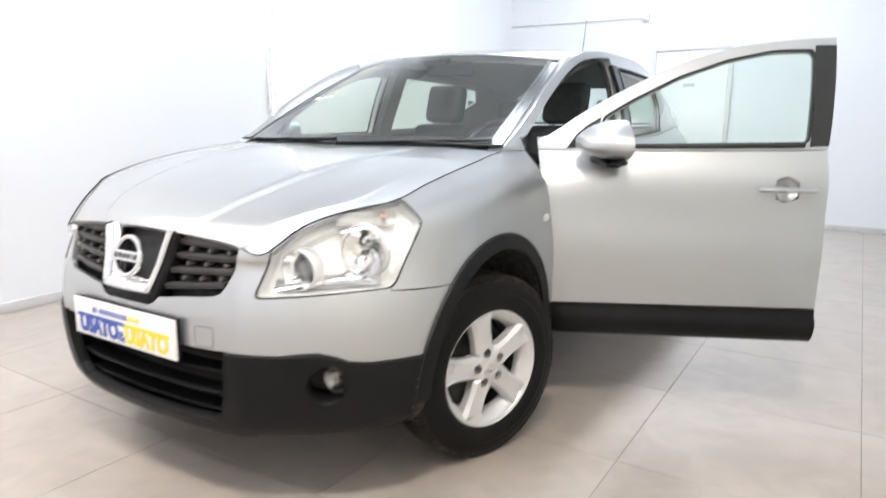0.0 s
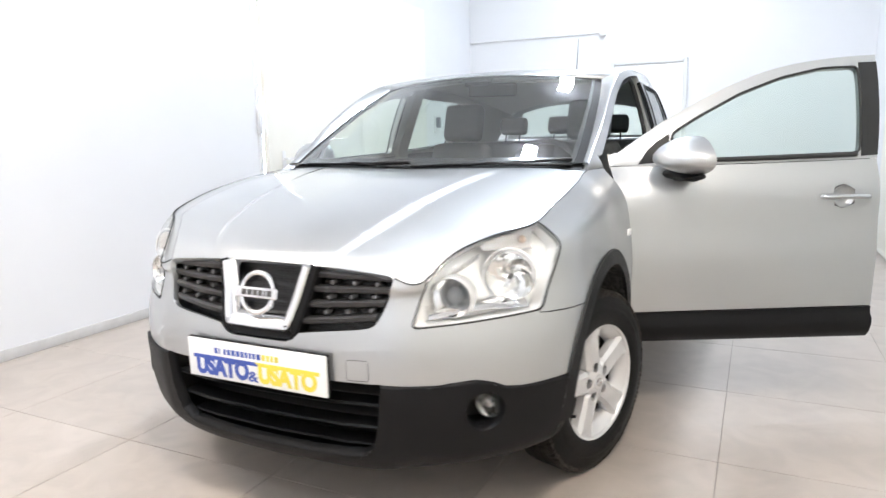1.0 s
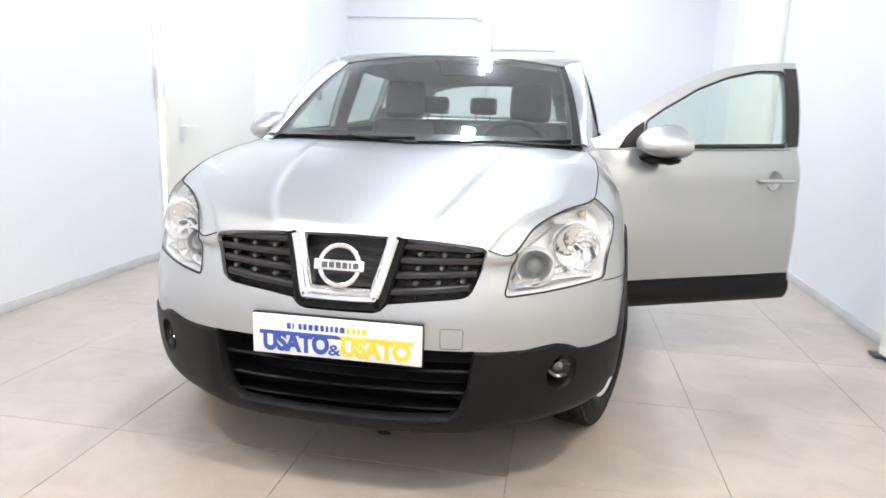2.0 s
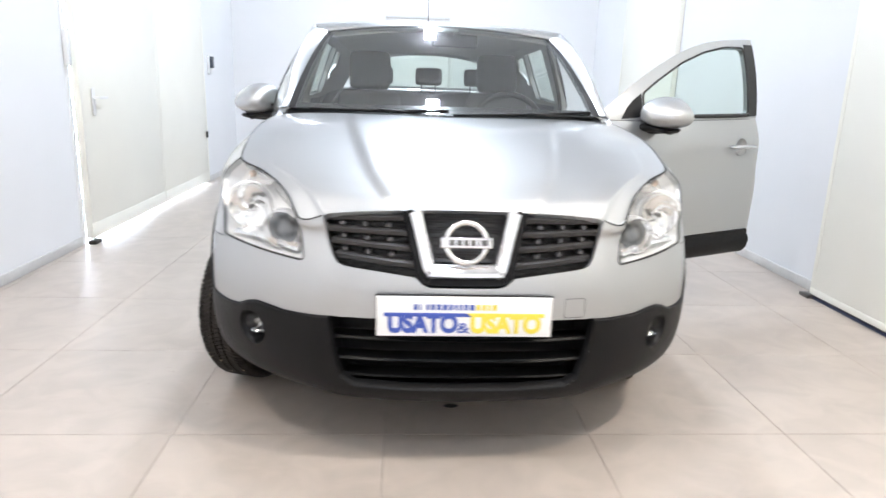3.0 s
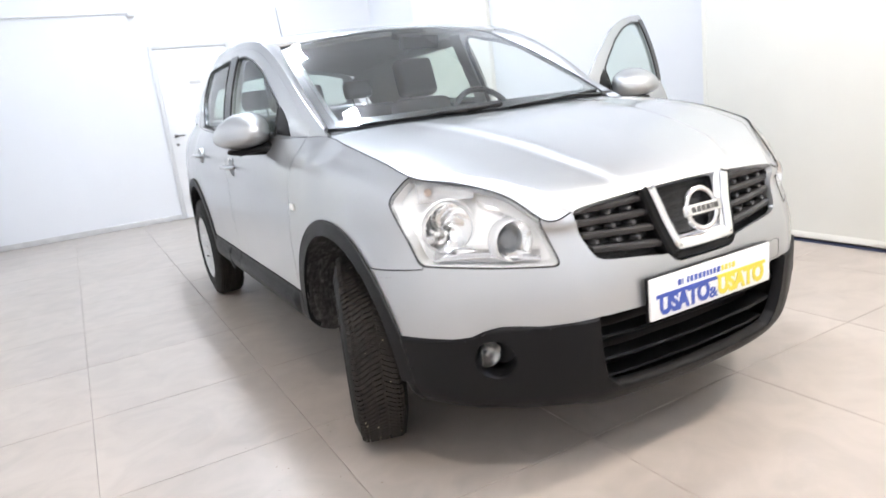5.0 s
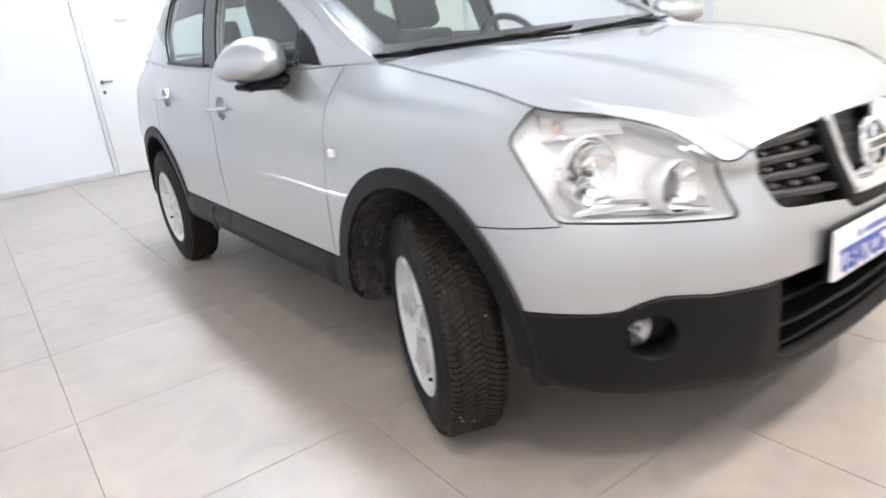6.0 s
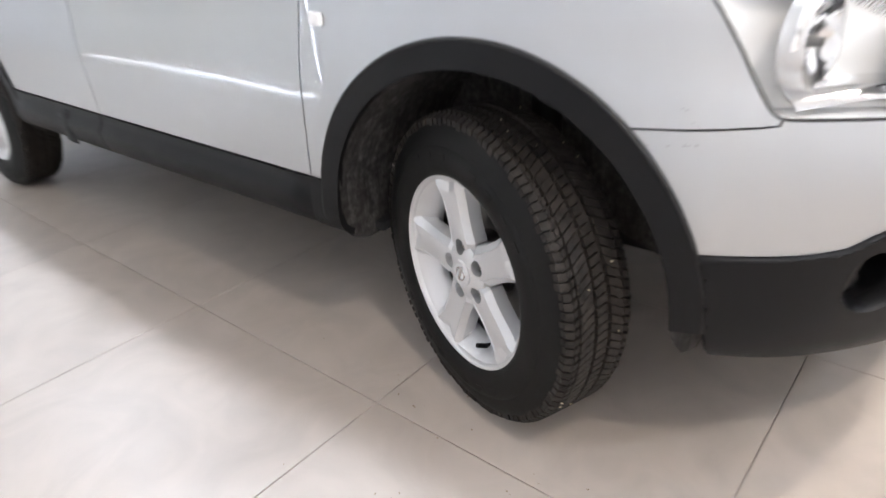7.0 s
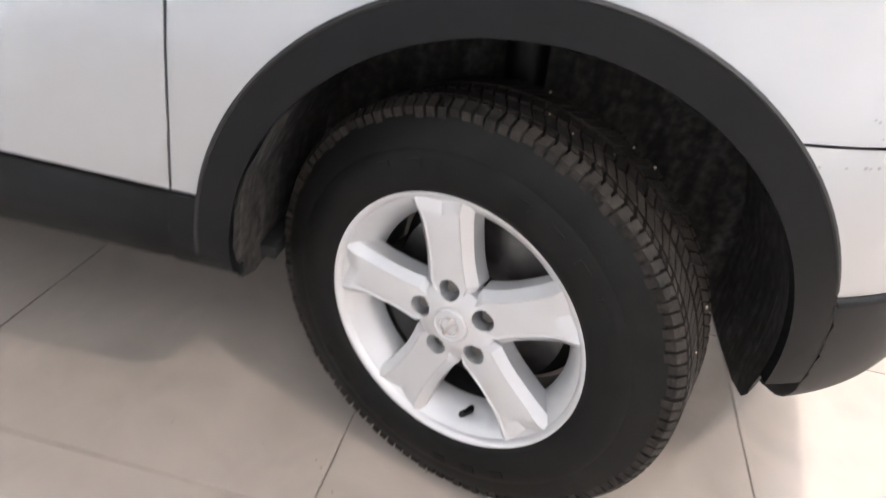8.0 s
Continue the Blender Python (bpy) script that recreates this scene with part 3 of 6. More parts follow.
def well(cy, r):
    """Outline of a wheel opening: a half circle on straight sides."""
    down = [0.16 + (ARCH_Z - 0.16) * k / 8 for k in range(8)]
    return [(cy + r, z) for z in down] + circle(cy, ARCH_Z, r, 46, 0.0, math.pi) + [(cy - r, z) for z in reversed(down)]


XZ, YZ = ((1, 0, 0), (0, 0, 1)), ((0, 1, 0), (0, 0, 1))
R2 = math.sqrt(0.5)
LAMP_L, LAMP_R = ((R2, R2, 0), (0, 0, 1)), ((-R2, R2, 0), (0, 0, 1))
HOLE_R, RING_R, ARCH_F = 0.387, 0.438, 0.826
SEAM_B = 2.335
# Outlines, for the left half where one is given: grille and lower intake in (x, z), lamp and trim line in (corner line, z).
GRILLE = [(0.427, 0.87), (0.427, 0.83), (0.413, 0.775), (0.393, 0.724), (0.383, 0.711), (0.362, 0.702), (0.25, 0.690), (0.148, 0.676), (0.126, 0.655), (0.104, 0.647)]
GRILLE = [(-x, z) for x, z in GRILLE] + GRILLE[::-1]
INTAKE = [(-0.408, 0.545), (-0.392, 0.415), (-0.372, 0.348), (-0.335, 0.318), (-0.15, 0.307), (0.15, 0.307), (0.335, 0.318), (0.372, 0.348), (0.392, 0.415), (0.408, 0.545)]
LAMP = [(0.403, 0.703), (0.429, 0.756), (0.449, 0.80), (0.464, 0.865), (0.53, 0.930), (0.62, 0.957), (0.71, 0.974), (0.79, 0.984), (0.842, 0.968), (0.896, 0.908), (0.846, 0.818), (0.800, 0.727), (0.60, 0.715)]
LAMP = [tuple(p) for p in rounded(LAMP, 0.022, 4)]
TRIM = [(0.300, 0.545), (0.40, 0.541), (0.47, 0.541), (0.52, 0.548), (0.575, 0.550), (0.62, 0.540), (0.665, 0.521), (0.72, 0.515), (0.98, 0.515)]
FOG = (0.602, 0.455, 0.056)
HANDLES = ((2.18, 0.955, 0.885), (3.035, 0.992, 0.886))


def seam_a(z):
    """Where the front door's leading seam runs, leaning forward as it rises."""
    return 1.297 - 0.1 * (z - 0.49)


def corner(c):
    return (abs(c.x) + c.y) * R2


def trim_z(u):
    return np.interp(u, [p[0] for p in TRIM], [p[1] for p in TRIM])


def cut_shell(bm):
    nose = lambda c: c.y < 0.35
    left, right = (lambda c: c.x > 0 and c.y < 0.75), (lambda c: c.x < 0 and c.y < 0.75)
    cut(bm, GRILLE, XZ, only=nose)
    cut(bm, INTAKE + INTAKE[:1], XZ, only=nose)
    for axes, side in ((LAMP_L, left), (LAMP_R, right)):
        cut(bm, LAMP, axes, near=0.02, only=side, closed=True)
        cut(bm, TRIM, axes, near=0.03, only=side)
        cut(bm, circle(FOG[0], FOG[1], FOG[2], 28), axes, near=0.02, only=side)
    flank = lambda c: abs(c.x) > 0.6
    cut(bm, [(0.33, 0.718), (0.62, 0.704)], YZ, only=flank)
    cut(bm, [(0.335, 0.69), (0.335, 0.75)], YZ, near=0.02, only=flank)
    for cy in (ARCH_F, AXLE_R):
        for r in (HOLE_R, RING_R):
            cut(bm, well(cy, r), YZ, near=0.025, only=flank)
    for low, high in ((seam_a(0.2), seam_a(1.25)), (SEAM_B, SEAM_B), (3.30, 3.30)):
        cut(bm, [(low, 0.2), (high, 1.25)], YZ, near=0.04, only=flank)
    cut(bm, [(0.84, 0.343), (1.4, 0.343)], YZ, near=0.02, only=flank)
    cut(bm, [(0.3, 0.365), (0.84, 0.365)], YZ, near=0.02, only=flank)
    cut(bm, [(2.9, 0.343), (4.0, 0.343)], YZ, near=0.02, only=flank)
    cut(bm, [(1.1, 0.478), (3.2, 0.492)], YZ, near=0.05, only=flank)
    cut(bm, [(1.2, 0.346), (3.3, 0.352)], YZ, near=0.05, only=flank)
    for hy, hz, _ in HANDLES:
        cut(bm, circle(hy, hz, 0.046, 24), YZ, near=0.02, only=flank)
    back = lambda c: c.y > 3.7
    cut(bm, [(-1, 0.55), (1, 0.55)], XZ, only=back)


WELLS = [[well(cy, r) for r in (HOLE_R, RING_R)] for cy in (ARCH_F, AXLE_R)]


def sort_shell(bm):
    """The shell's faces by panel."""
    kinds = {}
    for f in bm.faces:
        c = f.calc_center_median()
        u, side = corner(c), ("left" if c.x > 0 else "right")
        flank = abs(c.x) > 0.6
        front, rear = ([inside(ring, c.y, c.z) for ring in rings] for rings in WELLS)
        if c.y < 0.35 and inside(GRILLE, c.x, c.z) or c.y < 0.35 and inside(INTAKE, c.x, c.z):
            k = "hole"
        elif flank and (front[0] or rear[0]):
            k = "hole"
        elif c.y < 0.75 and abs(c.x) > 0.3 and inside(LAMP, u, c.z):
            k = "lamp_" + side
        elif c.y < 0.5 and math.hypot(u - FOG[0], c.z - FOG[1]) < FOG[2]:
            k = "hole"
        elif flank and any(math.hypot(c.y - hy, c.z - hz) < 0.046 for hy, hz, _ in HANDLES):
            k = "hole"
        elif flank and (front[1] or rear[1]) and c.z < (0.365 if c.y < AXLE_F else 0.343):
            k = "hole"
        elif flank and front[1]:
            k = "arch_front_" + side
        elif flank and rear[1]:
            k = "arch_rear_" + side
        elif c.y < 0.7 and c.z < trim_z(u):
            k = "lower"
        elif c.y < AXLE_F and (c.z < np.interp(c.y, [0.335, 0.336, 0.62], [0.745, 0.718, 0.704]) or abs(c.x) < 0.56 and c.y < 0.24):
            k = "bumper"
        elif c.y < seam_a(c.z):
            k = "hole" if c.y > ARCH_F and c.z < 0.343 else "arch_front_" + side if c.y > ARCH_F and c.z < 0.478 else "fender_" + side
        elif c.y < 3.30 and c.z < np.interp(c.y, [1.2, 3.3], [0.346, 0.352]):
            k = "sill_" + side
        elif c.y < SEAM_B:
            k = "door_front_" + side if c.z > np.interp(c.y, [1.2, 3.2], [0.478, 0.492]) else "strip_front_" + side
        elif c.y < 3.30:
            k = "door_rear_" + side if c.z > np.interp(c.y, [1.2, 3.2], [0.478, 0.492]) else "strip_rear_" + side
        elif c.y > 3.7 and c.z < 0.55:
            k = "lower_rear"
        else:
            k = "quarter_" + side if c.y < 3.95 else "tail"
        kinds.setdefault(k, []).append(f)
    return kinds


# Upper line of the cabin side: up the screen pillar, along the roof, down the tail.
CANT = [(0.738, 1.08, 1.088), (0.735, 1.25, 1.165), (0.724, 1.45, 1.297), (0.706, 1.70, 1.428), (0.693, 1.93, 1.514), (0.690, 2.15, 1.553), (0.688, 2.45, 1.570), (0.678, 3.0, 1.563), (0.64, 3.6, 1.485), (0.58, 3.98, 1.40)]
SCREEN_SIDE = [(0.705, 1.165, 1.118), (0.690, 1.36, 1.222), (0.655, 1.66, 1.375), (0.608, 1.935, 1.498)]
SCREEN_MID = [(0, 0.985, 1.112), (0, 1.25, 1.262), (0, 1.52, 1.405), (0, 1.80, 1.535)]
ROOF_MID = [(0, 1.80, 1.535), (0, 2.0, 1.572), (0, 2.4, 1.598), (0, 2.9, 1.600), (0, 3.4, 1.578), (0, 3.9, 1.525)]


def cabin_side(side):
    """The glass-house flank between the window sill line and the cant rail."""
    bm = bmesh.new()
    rows = []
    for y in np.linspace(1.085, 3.95, 110):
        bx, bz = by_y(TOP[10:19], y)
        tx, tz = by_y(CANT, y)
        row = []
        for k in range(19):
            f = k / 18
            row.append((side * (bx + (tx - bx) * f + 0.022 * 4 * f * (1 - f) * min(1, (tz - bz) / 0.3)), y, bz + (tz - bz) * f))
        rows.append(row)
    grid(bm, rows, flip=side > 0)
    return bm


# Window openings in (y, z).
PANE_F = [tuple(p) for p in rounded([(1.478, 1.113), (2.262, 1.130), (2.292, 1.486), (2.14, 1.482), (1.97, 1.447), (1.79, 1.383), (1.60, 1.287), (1.492, 1.222)], 0.025, 4)]
SAIL = [(1.352, 1.098), (1.468, 1.110), (1.484, 1.223), (1.430, 1.190), (1.388, 1.153)]
PILLAR_B = [(2.268, 1.116), (2.425, 1.125), (2.46, 1.505), (2.298, 1.503)]
PANE_R = [tuple(p) for p in rounded([(2.43, 1.137), (3.07, 1.158), (3.17, 1.30), (3.14, 1.480), (2.462, 1.495)], 0.03, 4)]
PANE_Q = [tuple(p) for p in rounded([(3.20, 1.24), (3.48, 1.36), (3.40, 1.45), (3.18, 1.465)], 0.03, 4)]


def seam_b(z):
    return SEAM_B + 0.1 * max(0.0, z - 1.1)


def cabin_sides():
    kinds = {}
    for side in (1, -1):
        tag = "left" if side > 0 else "right"
        bm = cabin_side(side)
        for poly in (PANE_F, SAIL, PILLAR_B, PANE_R, PANE_Q):
            cut(bm, poly, YZ, near=0.03, closed=True)
        for y, lean in ((seam_a(1.1), seam_a(1.55) - seam_a(1.1)), (SEAM_B, 0.045), (3.30, 0)):
            cut(bm, [(y, 1.1), (y + lean, 1.55)], YZ, near=0.06)
        rail = [(y, by_y(CANT, y)[1] - 0.033) for y in np.linspace(1.27, 3.30, 36)]
        cut(bm, rail, YZ, near=0.035)
        for f in bm.faces:
            c = f.calc_center_median()
            k = None
            for name, poly in (("pane_front_", PANE_F), ("sail_", SAIL), ("pane_rear_", PANE_R), ("pane_quarter_", PANE_Q)):
                if inside(poly, c.y, c.z):
                    k = name + tag
            if k is None and seam_a(c.z) < c.y < 3.30 and c.z > np.interp(c.y, [p[0] for p in rail], [p[1] for p in rail]):
                k = "rail_" + tag
            if k is None and inside(PILLAR_B, c.y, c.z):
                k = ("pillar_trim_front_" if c.y < seam_b(c.z) else "pillar_trim_rear_") + tag
            if k is None:
                k = ("frame_pillar_" if c.y < seam_a(c.z) else "frame_front_" if c.y < seam_b(c.z) else "frame_rear_" if c.y < 3.30 else "frame_quarter_") + tag
            kinds.setdefault(k, []).append(f)
        kinds["_keep_" + tag] = bm
    return kinds


def bonnet():
    """The bonnet: a dome between the shut lines with two raised folds."""
    edge = np.array([cr(TOP, 5.0 * k / 300) for k in range(301)])
    run = np.concatenate([[0], np.cumsum(np.linalg.norm(np.diff(edge, axis=0), axis=1))])
    N = 60
    sharp = [np.array([np.interp(run[-1] * k / N, run, edge[:, i]) for i in range(3)]) for k in range(N + 1)]
    across = [p[0] / sharp[N][0] for p in sharp]
    top_f = [np.array((p[0], p[1], 0.868 - 0.022 * a**4)) for a, p in zip(across, sharp)]
    foot = np.array([(0, 0.955, 1.100), (0.30, 0.985, 1.103), (0.55, 1.045, 1.101), (0.738, 1.08, 1.088)])
    rear = [cr(foot, 3 * a) for a in across]
    mid = spl([(0, 0.072, 0.868), (0, 0.108, 0.897), (0, 0.21, 0.946), (0, 0.42, 1.010), (0, 0.70, 1.066), (0, 0.955, 1.100)], 41)
    side = [cr(TOP, 5.0 + 7.0 * k / 40) for k in range(41)]
    rows = []
    for j in range(41):
        b = j / 40
        row = []
        for i in range(N + 1):
            a = across[i]
            w = np.array((a, a**2.0, a**1.9))
            p = (1 - b) * top_f[i] + b * rear[i] + (1 - w) * mid[j] + w * side[j]
            p = p - ((1 - b) * ((1 - w) * top_f[0] + w * top_f[N]) + b * ((1 - w) * rear[0] + w * rear[N]))
            p = p + (sharp[i] - top_f[i]) * (1 - b) ** 3
            fold = 0.20 + 0.24 * b
            k = min(1.0, max(0.0, (fold - p[0]) / 0.038 + 0.5))
            p = p + np.array((0, 0, 0.012 * k * k * (3 - 2 * k) * math.sin(math.pi * b) ** 0.7))
            row.append(p)
        rows.append([(-q[0], q[1], q[2]) for q in row[:0:-1]] + [tuple(q) for q in row])
    bm = bmesh.new()
    grid(bm, rows, flip=False)
    return bm


def screen_rows(n, m, lift_by=0.0):
    """Rows of points over the windscreen, from its foot to its head."""
    rows = []
    for j in range(n):
        f = j / (n - 1)
        c, s = cr(np.array(SCREEN_MID), f * 3), cr(np.array(SCREEN_SIDE), f * 3)
        row = []
        for i in range(-m, m + 1):
            a = i / m
            w = abs(a) ** 2.0
            row.append((a * s[0], c[1] + (s[1] - c[1]) * w, c[2] + (s[2] - c[2]) * w + lift_by))
        rows.append(row)
    return rows


def roof_rows():
    rows = []
    head = screen_rows(2, 20)[1]
    cant = [cr(np.array(CANT), 4.05 + 4.7 * j / 40) for j in range(41)]
    mid = spl(ROOF_MID, 41)
    for j in range(41):
        row = []
        for i in range(-20, 21):
            a = i / 20
            w = abs(a) ** 2.4
            c, s = mid[j], cant[j]
            p = Vector((a * s[0], c[1] + (s[1] - c[1]) * abs(a) ** 2, c[2] + (s[2] - c[2]) * w))
            k = min(1.0, j / 3.0)
            row.append(Vector(head[i + 20]) * (1 - k) + p * k if j < 3 else p)
        rows.append(row)
    return rows


def pillar_rows(side):
    """The painted screen pillar between the glass and the cant rail."""
    rows = []
    for j in range(31):
        f = j / 30
        a, b = cr(np.array(SCREEN_SIDE), f * 3), cr(np.array(CANT), 0.25 + f * 3.85)
        row = []
        for i in range(9):
            t = i / 8
            p = a + (b - a) * t
            bulge = 0.009 * 4 * t * (1 - t)
            row.append((side * (p[0] + 0.6 * bulge), p[1] - 0.5 * bulge, p[2] + 0.6 * bulge))
        rows.append(row)
    return rows


def tail_rows():
    rows = []
    for j in range(21):
        f = j / 20
        row = []
        for i in range(-20, 21):
            a = i / 20
            up = Vector((a * 0.58, 3.90 + 0.08 * abs(a) ** 2, 1.525 - 0.125 * abs(a) ** 2.4))
            lo = Vector((a * 0.66, 4.21 - 0.14 * abs(a) ** 3, 1.19))
            row.append(up * (1 - f) + lo * f + Vector((0, 0.05 * math.sin(math.pi * f), 0.02 * math.sin(math.pi * f))))
        rows.append(row)
    return rows


shell = body_shell()
cut_shell(shell)
panels = sort_shell(shell)
shell.normal_update()
cab = cabin_sides()


def panel(key, name, material, label="", parent=None, source=None, **how):
    fs = (source or panels).get(key, [])
    return part(name, lift(None, fs, **how), material, parent or car, label, smooth=50)


bumper = panel("bumper", "front_bumper", PAINT, "silver front bumper with a towing cover")
lower_bumper = panel("lower", "lower_bumper", CLAD, "dark grey plastic lower bumper with a wide intake", gap=0.0, deep=0.03, proud=0.008, chamfer=0.005)
panel("lower_rear", "rear_bumper", CLAD, "dark grey plastic rear bumper")
panel("tail", "tailgate", PAINT)
for tag in ("left", "right"):
    panel("fender_" + tag, "front_wing", PAINT)
    panel("sill_" + tag, "sill", CLAD, "dark grey plastic sill", gap=0.0)
    panel("quarter_" + tag, "rear_wing", PAINT)
    panel("arch_front_" + tag, "wheel_arch", CLAD, "matt dark grey plastic wheel arch", gap=0.0, deep=0.016, proud=0.007)
    panel("arch_rear_" + tag, "wheel_arch", CLAD, "matt dark grey plastic wheel arch", gap=0.0, deep=0.05, proud=0.007)
    for cy, key in ((ARCH_F, "arch_front_"), (AXLE_R, "arch_rear_")):
        rim = {}
        for f in panels[key + tag]:
            for v in f.verts:
                dy, dz = v.co.y - cy, v.co.z - ARCH_Z
                if abs((math.hypot(dy, dz) if dz > 0 else abs(dy)) - RING_R) < 0.002:
                    a = math.asin(max(-1.0, min(1.0, dz / RING_R)))
                    rim[round(a if dy > 0 else math.pi - a, 3)] = v.co.x
        angles = sorted(a for a in rim if -0.25 < a < math.pi + 0.25)
        bm = bmesh.new()
        path = []
        for k in range(61):
            a = angles[0] + (angles[-1] - angles[0]) * k / 60
            x = np.interp(a, angles, [rim[b] for b in angles])
            path.append((x + (0.004 if x > 0 else -0.004), cy + RING_R * (math.cos(a) if 0 < a < math.pi else 1 if a <= 0 else -1), ARCH_Z + RING_R * math.sin(a)))
        tube(bm, path, 0.0045, 6)
        part("arch_edge", bm, SEAL, car, "black rubber edge of the wheel arch", smooth=60)
    panel("frame_pillar_" + tag, "pillar_foot", PAINT, source=cab, gap=0.0)
    panel("rail_" + tag, "cant_rail", PAINT, "silver roof rail over the doors", source=cab, gap=0.0)
    panel("frame_quarter_" + tag, "rear_pillar", PAINT, source=cab)
    panel("pane_quarter_" + tag, "quarter_window", SIDE_GLASS, source=cab, deep=0.0).visible_shadow = False
    bm = bmesh.new()
    sd = 1 if tag == "left" else -1
    grid(bm, pillar_rows(sd), flip=sd < 0)
    bm.normal_update()
    part("screen_pillar", lift(bm, list(bm.faces), gap=0.0, deep=0.03), PAINT, car, "silver windscreen pillar", smooth=60)
    bm.free()


def hood():
    bm = bonnet()
    bm.normal_update()
    part("bonnet", lift(bm, list(bm.faces), gap=0.002, deep=0.02), PAINT, car, "silver bonnet with two soft folds", smooth=60)
    bm.free()
    # Black strip laid along the shut line to draw the gap's shade.
    for side in (1, -1):
        bm = bmesh.new()
        line = [cr(TOP, 4.0 + 8.0 * k / 80) for k in range(81)]
        tube(bm, [(side * p[0], p[1], p[2] - 0.0012) for p in line], 0.0024, 6)
        part("bonnet_gap_shade", bm, SEAL, car, "thin black strip standing in for the shade of the bonnet gap")
    bm = bmesh.new()
    grid(bm, roof_rows())
    bm.normal_update()
    roof = part("roof", lift(bm, list(bm.faces), gap=0.0, deep=0.03), PAINT, car, "plain silver roof", smooth=60)
    bm.free()
    bm = bmesh.new()
    grid(bm, [[Vector(p) - Vector((0, 0, 0.035)) for p in r] for r in roof_rows()], flip=True)
    part("headliner", bm, HEADLINER, car, "light grey fabric headliner", smooth=60)
    bm = bmesh.new()
    grid(bm, [[Vector(p) for p in r[2:-2]] for r in screen_rows(25, 40)])
    ws = part("windscreen", bm, GLASS, car, "clear lightly tinted windscreen with lamp reflections", smooth=60)
    ws.visible_shadow = False
    # black ceramic border of the screen, a hair under the glass
    rows = screen_rows(41, 40, -0.004)
    bm = bmesh.new()
    vs = [[bm.verts.new(p) for p in r] for r in rows]
    for j in range(40):
        for i in range(80):
            band = j < 3 or j > 38 or i < 3 or i > 76 or (j > 36 and 33 < i < 46)
            if band:
                bm.faces.new([vs[j][i], vs[j][i + 1], vs[j + 1][i + 1], vs[j + 1][i]])
    bmesh.ops.delete(bm, geom=[v for v in bm.verts if not v.link_faces], context="VERTS")
    part("screen_border", bm, GLOSS_BLACK, ws, "black screen border")
    # tail glass in a painted frame
    rows = tail_rows()
    bm = bmesh.new()
    vs = [[bm.verts.new(p) for p in r] for r in rows]
    gl = bmesh.new()
    gv = [[gl.verts.new(p) for p in r] for r in rows]
    for j in range(20):
        for i in range(40):
            inner = 4 <= j < 19 and 3 <= i < 37
            b, v = (gl, gv) if inner else (bm, vs)
            b.faces.new([v[j][i], v[j][i + 1], v[j + 1][i + 1], v[j + 1][i]])
    for b in (bm, gl):
        bmesh.ops.delete(b, geom=[v for v in b.verts if not v.link_faces], context="VERTS")
    part("tailgate_frame", bm, PAINT, car)
    part("rear_window", gl, SIDE_GLASS, car, "rear window").visible_shadow = False


hood()


def cowl():
    """Black plastic scuttle between bonnet and screen, and the two wipers parked on it."""
    bm = bmesh.new()
    foot = screen_rows(2, 20, -0.012)[0]
    edge = [Vector((x, y - 0.055, z - 0.022)) for x, y, z in foot]
    back = [Vector((x, y + 0.05, z + 0.012)) for x, y, z in foot]
    grid(bm, [[e + Vector((0, -0.04, -0.05)) for e in edge], edge, back])
    part("scuttle_panel", bm, BLACK, car, "black plastic scuttle panel")
    for x0, x1, k in ((-0.60, 0.0, 1), (0.02, 0.66, -1)):
        bm = bmesh.new()
        pts = []
        for i in range(13):
            f = i / 12
            x = x0 + (x1 - x0) * f
            c, s = np.array(SCREEN_MID[0]), np.array(SCREEN_SIDE[0])
            w = (abs(x) / s[0]) ** 2.3
            y, z = c[1] + (s[1] - c[1]) * w, c[2] + (s[2] - c[2]) * w
            up = 0.004 + 0.030 * f
            pts.append((x, y + up * 0.85 - 0.01, z + up * 0.55 - 0.003))
        tube(bm, pts, 0.0038, 8)
        tube(bm, [(p[0], p[1] + 0.003, p[2] - 0.005) for p in pts], 0.003, 6)
        w = part("wiper", bm, BLACK, car, "black windscreen wiper")
        bm = bmesh.new()
        mx, my, mz = pts[6]
        px, py, pz = pts[0 if k > 0 else 12]
        tube(bm, [(x1 if k > 0 else x1, py - 0.02, pz - 0.025), (mx + 0.1, my - 0.02, mz - 0.002), (mx, my, mz + 0.004)], [0.008, 0.006, 0.0045], 8)
        part("wiper_arm", bm, BLACK, w)


cowl()


# ---- doors ----
def border_ring(faces):
    """The outer edge of some faces as an ordered ring of points."""
    fs = set(faces)
    nxt = {}
    for f in fs:
        for lp in f.loops:
            if sum(1 for g in lp.edge.link_faces if g in fs) == 1:
                nxt[lp.vert] = lp.link_loop_next.vert
    start = next(iter(nxt))
    ring, v = [], start
    while True:
        ring.append(v.co.copy())
        v = nxt.get(v)
        if v is None or v is start or len(ring) > len(nxt):
            break
    return ring


